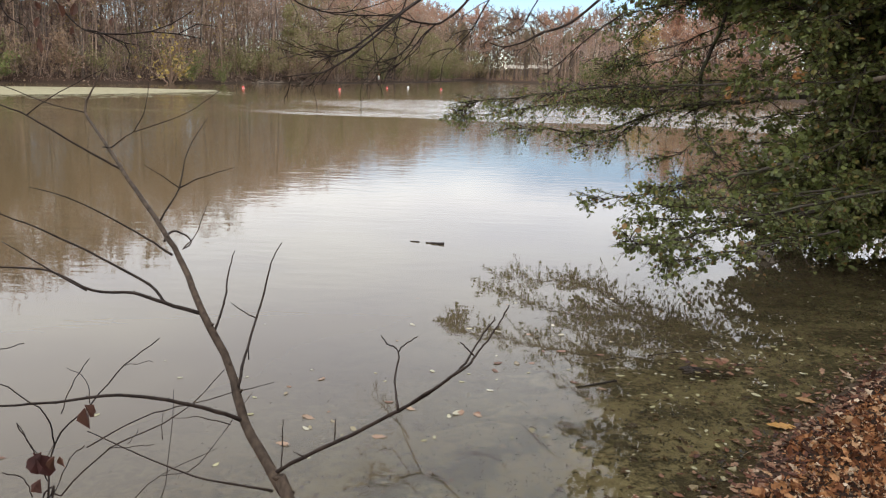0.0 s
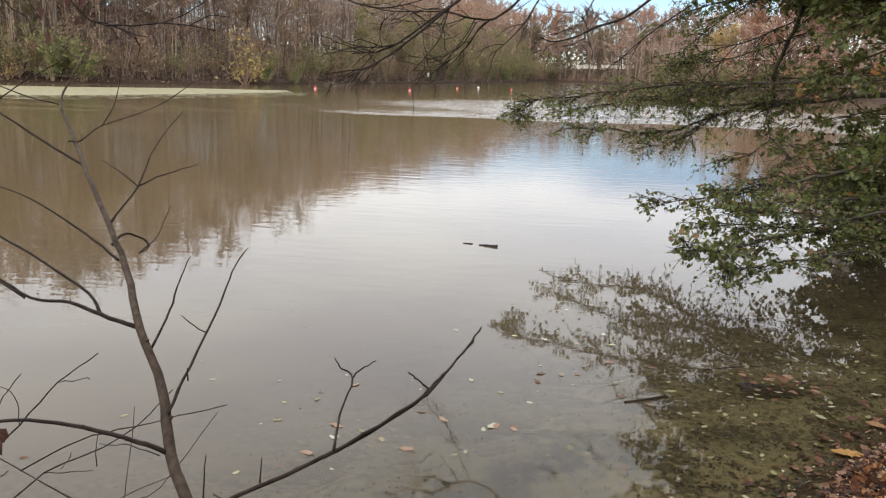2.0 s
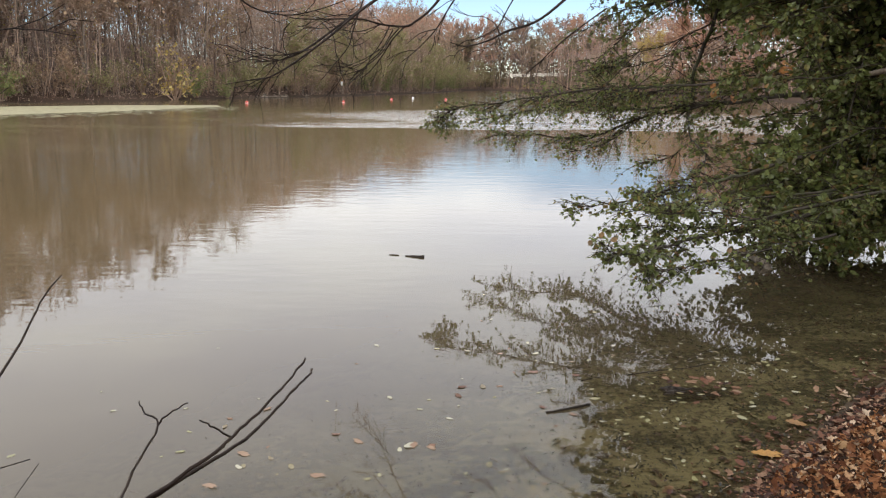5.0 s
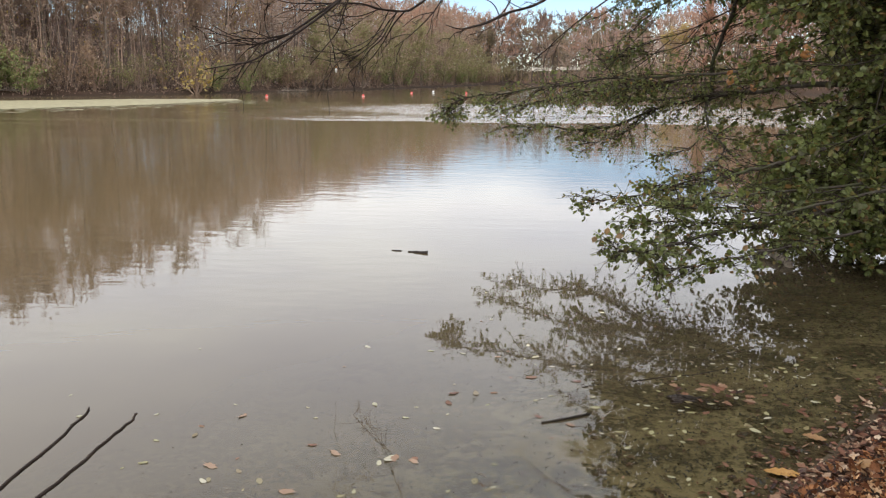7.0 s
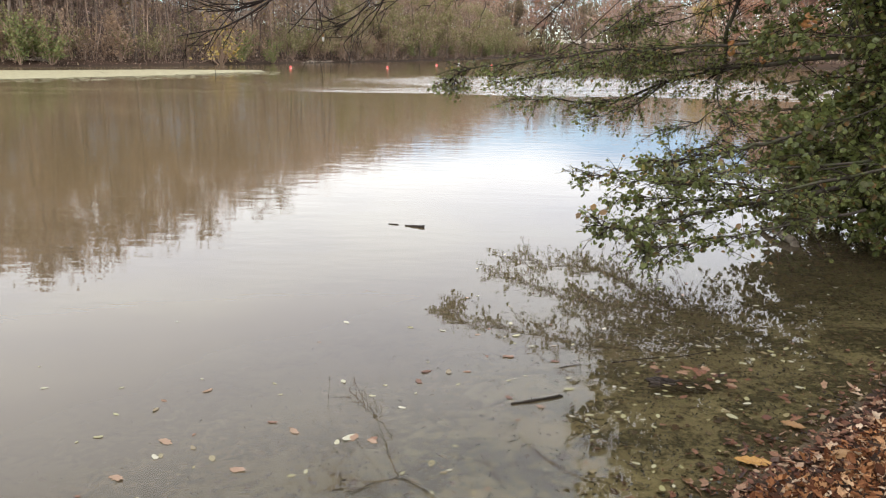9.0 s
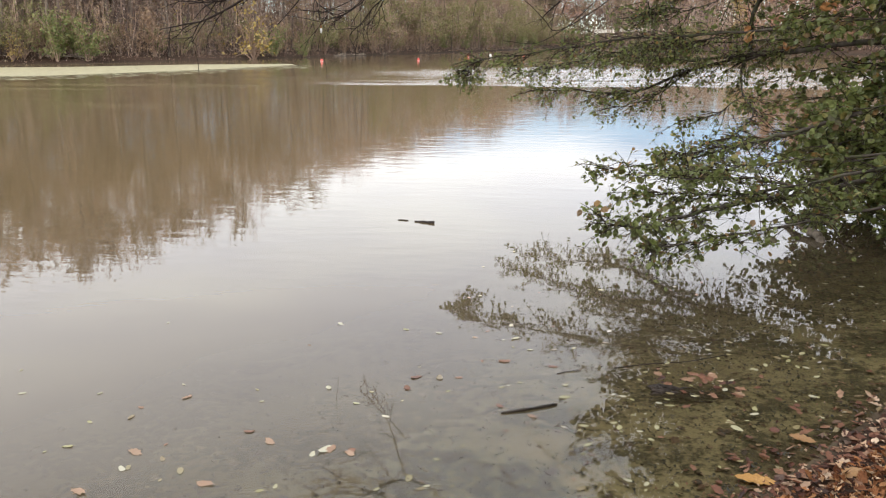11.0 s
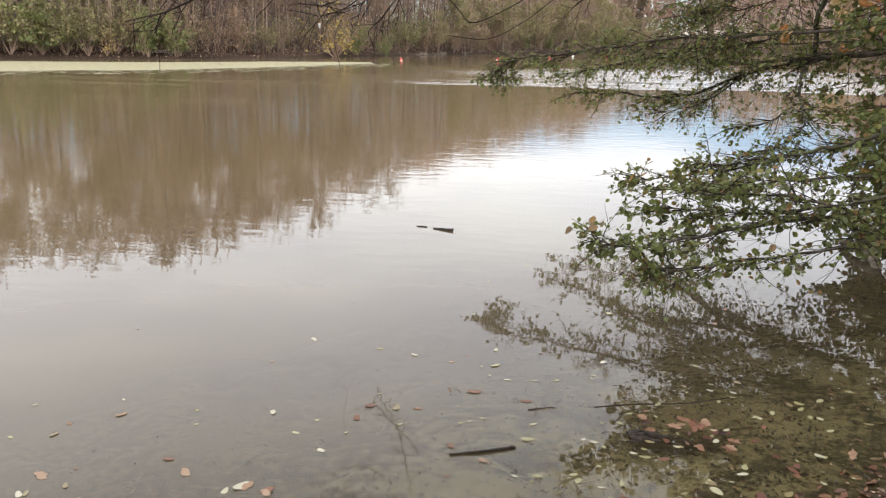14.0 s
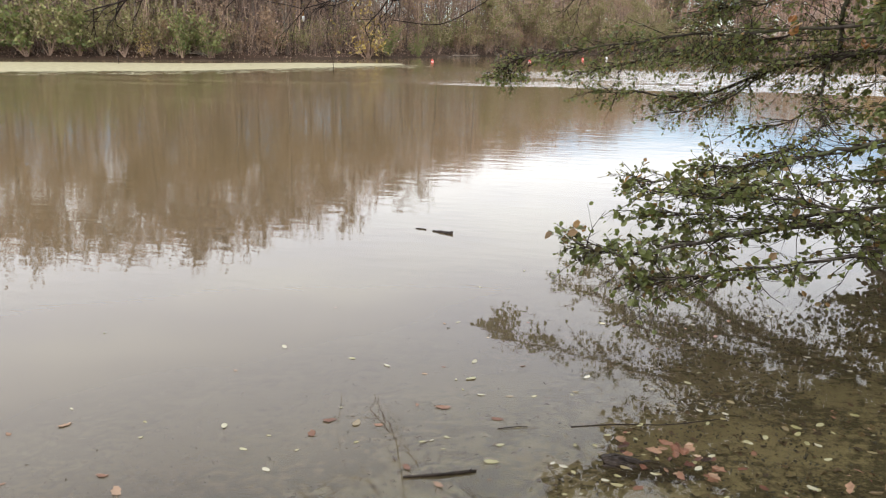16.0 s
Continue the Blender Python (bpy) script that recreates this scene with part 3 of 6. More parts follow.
HEAD_KINDS = [
    (bare_tree_meshes(41, 12.5, TWIGS_DARK, BARK_FOREST, LEAF_BROWN, 420, 0.08, 0.12, 0.66, None, 0.05), "leafless dark-brown tree at the head of the lake", "bare_tree"),
    (bare_tree_meshes(42, 13.0, TWIGS_DARK, BARK_PALE, None, 0, 0.08, 0.14, 0.62, None, 0.05), "leafless tree with a pale trunk at the head of the lake", "bare_tree"),
    (bare_tree_meshes(43, 13.0, TWIGS_RED, BARK_FOREST, LEAF_RUST, 700, 0.08, 0.2, 0.6, None, 0.046), "tree with reddish tops at the head of the lake", "bare_tree"),
    (bare_tree_meshes(44, 9.0, TWIGS_DARK, BARK_FOREST, LEAF_OAK, 2600, 0.08, 0.08, 0.95, None, 0.05), "broad brown-leaved tree at the head of the lake", "leafy_tree"),
]
SHRUBS = [
    (shrub_meshes(11, 3.0, TWIGS_BROWN, LEAF_BROWN, 320), "brown thicket shrub on the far shore"),
    (shrub_meshes(12, 3.6, TWIGS_BROWN, LEAF_OLIVE, 520), "olive-green shrub on the far shore"),
    (shrub_meshes(13, 2.4, TWIGS_BROWN, LEAF_GREEN, 520), "green bush at the water's edge"),
    (shrub_meshes(14, 2.6, TWIGS_BROWN, LEAF_YELLOW, 130), "yellow-leaved bush on the far shore"),
    (shrub_meshes(15, 3.4, TWIGS_GREY, LEAF_BROWN, 250), "leafless grey thicket on the far shore"),
]
rng = random.Random(5)
LEFT_BANK = [(-62, 36), (-40, 44.5), (-28, 49.5), (-23.5, 57), (-19.5, 69), (-12, 87), (-4, 112), (1, 143)]


def along(line, u):
    """Point and outward normal at a length u along a line."""
    for a, b in zip(line, line[1:]):
        L = math.dist(a, b)
        dx, dy = (b[0] - a[0]) / L, (b[1] - a[1]) / L
        if u <= L:
            return (a[0] + dx * u, a[1] + dy * u), (-dy, dx)
        u -= L
    return line[-1], (-dy, dx)


BANK_LENGTH = sum(math.dist(a, b) for a, b in zip(LEFT_BANK, LEFT_BANK[1:]))


def place(meshes_label, x, y, group, scale=None, name=None):
    meshes, label = meshes_label[0], meshes_label[1]
    s = scale or rnd(rng, 0.85, 1.15)
    m = pose(x, y, height_at(x, y) - 0.02, 0, 0, rnd(rng, 0, 360)) @ Matrix.Scale(s, 4)
    ob = stand_tree(meshes, m, label, group, "shrub" if name == "shrub" else "tree", name or meshes_label[2])
    return ob


def stature(y):
    """The woods on the far bank stand lower along its middle reach."""
    return 1.0 - 0.13 * min(1.0, max(0.0, (y - 67) / 9)) + 0.09 * min(1.0, max(0.0, (y - 100) / 12))


for row, (back, gap) in enumerate(((2.6, 3.0), (5.0, 2.8), (8.0, 3.2), (14.0, 4.6))):
    u = rnd(rng, 0, 2)
    while u < BANK_LENGTH:
        (x, y), (nx, ny) = along(LEFT_BANK, u)
        o = back + rnd(rng, -1.0, 1.6)
        pick = KINDS[rng.choices(range(6), (5, 5, 3.5, 2.0, 0.7, 0.7))[0]] if row < 2 else BACK_KINDS[rng.choices(range(4), (5, 5, 3, 1.5))[0]]
        if row == 0 and y > 78:
            u += 2.0
            continue
        place(pick, x + nx * o, y + ny * o, "woods on the far bank", rnd(rng, 0.94, 1.09) * (1.0 - 0.06 * row) * stature(y) * (1.12 if u < 32 else 1.07 if u < 62 else 1.0))
        u += gap * rnd(rng, 0.6, 1.4)
# leafy trees and bushes that stand out along the shore
for k, x, y, sc in ((6, -15.0, 80.5, 1.1), (6, -12.2, 87.6, 1.0), (6, -9.6, 95, 1.1), (6, -7.0, 103, 1.15), (6, -4.6, 111, 1.05), (6, -3.2, 117, 1.0), (6, -1.4, 126, 0.9),
                    (6, -14.5, 86, 1.3), (6, -11.5, 97, 1.25), (6, 0.6, 139, 0.8), (6, -8.5, 106, 1.2),
                    (6, -36.0, 51.0, 0.75), (6, -33.5, 51.5, 0.7), (6, -16.5, 76, 0.6)):
    place(KINDS[k], x, y, "leafy trees at the water's edge", sc)
for k, x, y, sc in ((2, -40.6, 45.0, 1.6), (2, -38.6, 45.6, 1.8), (1, -37.4, 46.2, 1.3), (2, -35.6, 46.9, 1.7), (1, -34.3, 47.5, 1.2), (3, -32.0, 48.4, 0.7),
                    (2, -29.5, 49.2, 1.2), (2, -28.0, 50.0, 1.0), (3, -21.4, 62.3, 1.75), (2, -20.6, 65.0, 1.0),
                    (2, -41.5, 45.2, 1.2), (1, -45, 44, 1.1), (2, -19.0, 68.0, 0.7)):
    place(SHRUBS[k], x, y, "shrubs along the far shore", sc, "shrub")
u = 0.5
while u < BANK_LENGTH:
    (x, y), (nx, ny) = along(LEFT_BANK, u)
    o = rnd(rng, 0.2, 2.8)
    w = (4.5, 4.0, 1.6, 0.25, 3) if u < 75 else (2, 4, 3, 0.2, 1.5)
    place(SHRUBS[rng.choices(range(5), w)[0]], x + nx * o, y + ny * o, "shrubs along the far shore", rnd(rng, 0.6, 1.15), "shrub")
    u += rnd(rng, 0.8, 1.9)

# thicket of thin stems inside the woods, too many to count
pale_stems, dark_stems = Build(), Build()
ALL_BANKS = LEFT_BANK + [(6, 158), (14, 150), (24, 120), (31, 90), (33, 60)]
for i in range(12500):
    (x, y), (nx, ny) = along(ALL_BANKS, rnd(rng, 0, 1) ** 1.25 * 235)
    o = 1.0 + 24 * rng.random() ** 1.3
    x, y = x + nx * o, y + ny * o
    p = Vector((x, y, 0.4 + (0.22 if y < 110 else 0.08) * max(0, o - 3)))
    tall = rng.random() < 0.12
    h = rnd(rng, 6.5, 11.0) if tall else rnd(rng, 1.2, 6.0)
    lean = 0.12 if tall else 0.42
    d = Vector((rnd(rng, -lean, lean), rnd(rng, -lean, lean), 1)).normalized()
    q = p + d * h * 0.5 + jitter(rng, 0.15)
    w = rnd(rng, 0.02, 0.07) if tall else 0.02
    (dark_stems if rng.random() < (0.75 if not tall else 0.25) else pale_stems).tube([p, q, q + (d + jitter(rng, 0.1 if tall else 0.35)) * h * 0.5], [w, w * 0.75, w * 0.35], 3, False)
tagged(part("underwood", pale_stems, TWIGS_BROWN), "dense grey-brown brushwood of thin stems in the far woods", "brushwood", kind="stuff")
tagged(part("underwood", dark_stems, TWIGS_DARK), "dense dark brushwood of thin stems in the far woods", "brushwood", kind="stuff")

# dead leaves and fine twigs that close the woods between the trunks
b = Build()
tops = Build()
for i in range(150000):
    (x, y), (nx, ny) = along(LEFT_BANK, rnd(rng, 0, 1) * BANK_LENGTH)
    o = 0.7 + 17.5 * rng.random() ** 1.25
    x, y = x + nx * o, y + ny * o
    base = 0.4 + (0.22 if y < 110 else 0.08) * max(0, o - 3)
    top = (11.8 + 2.6 * noise.noise(Vector((x * 0.25, y * 0.25, 7)))) * (1.0 if y < 100 else 0.85) * stature(y)
    v = rng.random() ** 0.85
    z = base + top * (1.12 if x < -36 else 1.07) * v
    s = rnd(rng, 0.14, 0.38) * (1.0 + 0.9 * max(0.0, v - 0.55)) * (0.75 if o < 3 else 1.0)
    (tops if v > rnd(rng, 0.5, 1.15) else b).fleck(Vector((x, y, z)), jitter(rng, 1), jitter(rng, 1), s, rnd(rng, 0.14, 0.42))
tagged(part("withered_tops", tops, LEAF_TOPS, None, "", False), "rusty withered leaves left in the tops of the far woods", "foliage", kind="stuff")
far = Build()
for i in range(24000):
    x, y = rnd(rng, -6, 46), rnd(rng, 162, 190)
    z = height_low(x, y) + 10.0 * rng.random() ** 2.3
    far.fleck(Vector((x, y, z)), jitter(rng, 1), jitter(rng, 1), rnd(rng, 0.4, 0.95), rnd(rng, 0.2, 0.45))
tagged(part("thicket", far, LEAF_OAK, None, "", False), "brown tangle of dead leaves and twigs at the head of the lake", "thicket", kind="stuff")
for i in range(14000):
    (x, y), (nx, ny) = along([(24, 120), (31, 90), (33, 60), (27, 36)], rnd(rng, 0, 1) * 87)
    o = rnd(rng, 1.5, 14)
    b.fleck(Vector((x + nx * o, y + ny * o, rnd(rng, 0.4, 9))), jitter(rng, 1), jitter(rng, 1), rnd(rng, 0.4, 0.9), rnd(rng, 0.2, 0.45))
for i in range(12000):
    (x, y), (nx, ny) = along(LEFT_BANK, rnd(rng, 0, 1) * BANK_LENGTH)
    o = rnd(rng, -0.25, 1.8)
    b.fleck(Vector((x + nx * o, y + ny * o, 0.05 + 0.3 * max(0, o) + 0.7 * rng.random() ** 2)), jitter(rng, 1), jitter(rng, 1), rnd(rng, 0.07, 0.17), rnd(rng, 0.15, 0.4))
tagged(part("thicket", b, LEAF_THICKET, None, "", False), "dense tan and brown tangle of dead leaves and twigs in the far woods", "thicket", kind="stuff")

# bleached fallen branches at the far water's edge
for x, y, a in ((-29.8, 50.0, 20), (-28.6, 50.2, 150), (-17.2, 72.5, 60), (-15.9, 75.2, 200), (-14.4, 79.0, 100)):
    ob = thing("fallen_branch", pose(x, y, max(0.0, height_at(x, y)) + 0.1, 0, 0, a), "bleached fallen branch at the far water's edge", "branch", "fallen branches")
    for k in range(5):
        b = Build()
        d = Vector((rnd(rng, 0.6, 1), rnd(rng, -0.6, 0.6), rnd(rng, -0.03, 0.16))) * 0.75
        o = Vector((rnd(rng, -0.6, 0.6), 0, 0))
        limb(b, [o - d * 0.4, o + d * 0.5 + jitter(rng, 0.1), o + d * rnd(rng, 1.0, 1.7)], 0.028, 0.010, 5)
        part("bough", b, BARK_PALE, ob)

# head of the lake, and the right-hand shore
for i in range(75):
    x, y = rnd(rng, -12, 48), 158.5 + 34 * rng.random() ** 1.6
    place(HEAD_KINDS[rng.choices(range(4), (4, 3, 2.5, 1.5))[0]], x, y, "woods at the head of the lake", rnd(rng, 0.86, 1.14))
for x, y, sc in ((22.0, 152, 1.0), (25.0, 156, 1.1), (-1.5, 150, 1.1), (2.5, 158, 1.15), (-4.0, 140, 1.1), (28.5, 150, 1.0)):
    place(HEAD_KINDS[3], x, y, "woods at the head of the lake", sc)
for i in range(14):
    place(SHRUBS[rng.choices(range(5), (2, 3, 1, 0.3, 2))[0]], rnd(rng, 20, 34), rnd(rng, 140, 161), "shrubs along the far shore", rnd(rng, 0.6, 1.0), "shrub")
HEAD_BANK = [(-4, 112), (1, 143), (6, 158), (14, 150), (24, 120), (31, 90)]
u = 8.0
while u < 130:
    (x, y), (nx, ny) = along(HEAD_BANK, u)
    o = rnd(rng, 0.3, 3.5)
    place(SHRUBS[rng.choices(range(5), (4, 4, 1.5, 0.3, 3))[0]], x + nx * o, y + ny * o, "shrubs along the far shore", rnd(rng, 0.7, 1.2) * (0.35 if 6.5 < x < 20 else 1), "shrub")
    u += rnd(rng, 0.9, 1.9)
for x, y, sc in ((2.2, 147, 0.75), (4.2, 154, 0.8), (-0.5, 136, 0.95), (6.5, 160, 0.7)):
    place(KINDS[6], x, y, "leafy trees at the water's edge", sc)
RIGHT_BANK = [(14, 150), (24, 120), (31, 90), (33, 60), (27, 36), (16, 17)]
for back, gap in ((2.5, 6.0), (9.0, 6.5)):
    u = 2.0
    while u < 150:
        (x, y), (nx, ny) = along(RIGHT_BANK, u)
        o = back + rnd(rng, -1, 2)
        place(BACK_KINDS[rng.choices(range(4), (3, 3, 4, 1))[0]], x + nx * o, y + ny * o, "woods on the right-hand bank")
        u += gap * rnd(rng, 0.6, 1.4)
for x, y, s in ((30.2, 97, 1.15), (31.5, 92, 1.2), (33.5, 100, 1.25), (29.0, 105, 1.1), (35, 90, 1.2)):
    place(KINDS[7], x, y, "rust-red trees", s)

place((bare_tree_meshes(45, 8.6, TWIGS_BROWN, BARK_FOREST, LEAF_YELLOW, 2200, 0.08, 0.3, 0.85), "tree with pale yellow autumn leaves", "autumn_tree"), 26.8, 114.5, "", 1.0)
for k, x, y, sc in ((0, 9.0, 164.5, 1.0), (2, 12.5, 166, 0.95), (0, 11.0, 170, 1.05), (1, 14.0, 168, 1.0), (2, 7.0, 166, 0.95), (0, 10.3, 176, 1.1), (0, 13.0, 178, 1.1)):
    place(HEAD_KINDS[k], x, y, "woods at the head of the lake", sc)

# pale guard rail of a road beyond the head of the lake
for x0, x1 in ((10.5, 14.5), (15.2, 21.5)):
    ob = thing("guard_rail", pose(x0, 159.5, height_at(x0, 159.5)), "pale guard rail of a road behind the lake", "guard rail", "guard rails")
    b = Build()
    L = x1 - x0
    for z0, z1, y0 in ((2.1, 2.7, 0.0),):
        b.v += [(0, y0, z0), (L, y0, z0), (L, y0, z1), (0, y0, z1), (0, y0 + 0.12, z0), (L, y0 + 0.12, z0), (L, y0 + 0.12, z1), (0, y0 + 0.12, z1)]
        b.f += [(0, 1, 2, 3), (5, 4, 7, 6), (3, 2, 6, 7), (1, 0, 4, 5), (0, 3, 7, 4), (2, 1, 5, 6)]
    part("beam", b, RAIL, ob, smooth=False)
    for k in range(int(L // 2) + 1):
        b = Build()
        b.tube([(0.1 + k * 2.0, 0.2, 0), (0.1 + k * 2.0, 0.2, 2.5)], [0.07, 0.07], 6)
        part("post", b, IRON, ob)

# unseen woods behind the viewing bank, added to close it in and shade it
for x, y in ((-8, -9), (-3, -12), (3, -10), (9, -6), (13, 0), (-13, -14), (6, -15), (-1.5, -8.5), (8.5, -9), (13.5, 5), (-5.5, -8.5), (1.5, -9.5)):
    place(KINDS[rng.choice((0, 1, 3))], x, y, "woods behind the near bank")


# unseen leafy trees added to shade the near bank and the leaning tree
for x, y, sc in ((9.5, -3.0, 1.3), (11.5, 2.0, 1.3), (5.0, -8.0, 1.3), (8.2, 4.2, 1.4), (7.2, -3.2, 1.3), (9.8, 7.2, 1.4)):
    place(KINDS[6], x, y, "woods behind the near bank", sc)


# ---- duckweed along the far shore ----
b = Build()
front = [(-36.5, 22.6), (-24.6, 29.6), (-19.4, 33.8), (-15.7, 40.2), (-13.6, 47.6)]
back = [(-58, 32.5), (-36.0, 39.2), (-25.0, 43.4), (-20.4, 48.0), (-14.6, 50.0)]
N = 320
b_loose = []
for i in range(N + 1):
    u = i / N * (len(front) - 1)
    k = min(len(front) - 2, int(u))
    fx, fy = (front[k][j] + (front[k + 1][j] - front[k][j]) * (u - k) for j in (0, 1))
    bx, by = (back[k][j] + (back[k + 1][j] - back[k][j]) * (u - k) for j in (0, 1))
    w = noise.noise(Vector((u * 3, 0, 5))) * 0.9 + noise.noise(Vector((u * 14, 0, 2))) * 0.55 + noise.noise(Vector((u * 45, 0, 8))) * 0.35
    b.v += [(fx + w * 0.4, fy + w, 0.006), ((fx + bx) / 2, (fy + by) / 2, 0.02), (bx, by, 0.006)]
    for j in range(4):
        o = 0.15 + 2.6 * rng.random() ** 2.5
        q = Vector((fx + w * 0.4 + o * 0.8 + rnd(rng, -0.4, 0.4), fy + w - o, 0.004))
        b_loose.append((q, rnd(rng, 0.05, 0.3)))
for i in range(N):
    b.f += [(3 * i, 3 * i + 3, 3 * i + 4, 3 * i + 1), (3 * i + 1, 3 * i + 4, 3 * i + 5, 3 * i + 2)]
for q, size in b_loose:
    b.leaf(q, Vector((1, rnd(rng, -0.3, 0.3), 0)), Vector((0, 0, 1)), size * 1.6, 0.5, 0.0)
tagged(part("duckweed", b, SCUM), "pale yellow-green mat of duckweed on the water", "duckweed", kind="stuff")


# ---- buoys ----
def buoy(x, y, mat, label):
    """A float with a waist band and an eye on top."""
    ob = thing("buoy", pose(x, y, 0) @ Matrix.Scale(0.56, 4), label, "buoy", "buoys across the lake")
    b = Build()
    zs = [(-0.16, 0.03), (-0.13, 0.12), (-0.05, 0.17), (0.08, 0.18), (0.18, 0.155), (0.26, 0.10), (0.30, 0.05)]
    b.tube([(0, 0, z) for z, r in zs], [r for z, r in zs], 14)
    fl = part("float", b, mat, ob)
    b = Build()
    b.tube([(0, 0, 0.02), (0, 0, 0.05)], [0.187, 0.187], 14)
    part("band", b, BUOY_WHITE if mat is BUOY_RED else IRON, fl, "narrow band")
    b = Build()
    b.tube(smooth_line([(-0.03, 0, 0.29), (-0.03, 0, 0.35), (0.03, 0, 0.35), (0.03, 0, 0.29)]), [0.008] * 13, 5)
    part("eye", b, IRON, ob, "iron eye")
    return ob


for x, y, m, lb in ((-14.08, 55.3, BUOY_RED, "red float buoy on the lake"), (-7.95, 58.8, BUOY_RED, "red float buoy on the lake"),
                    (-5.30, 69.0, BUOY_RED, "red float buoy on the lake"), (-3.77, 74.3, BUOY_WHITE, "white float buoy on the lake"),
                    (-0.72, 70.5, BUOY_RED, "red float buoy on the lake")):
    buoy(x, y, m, lb)


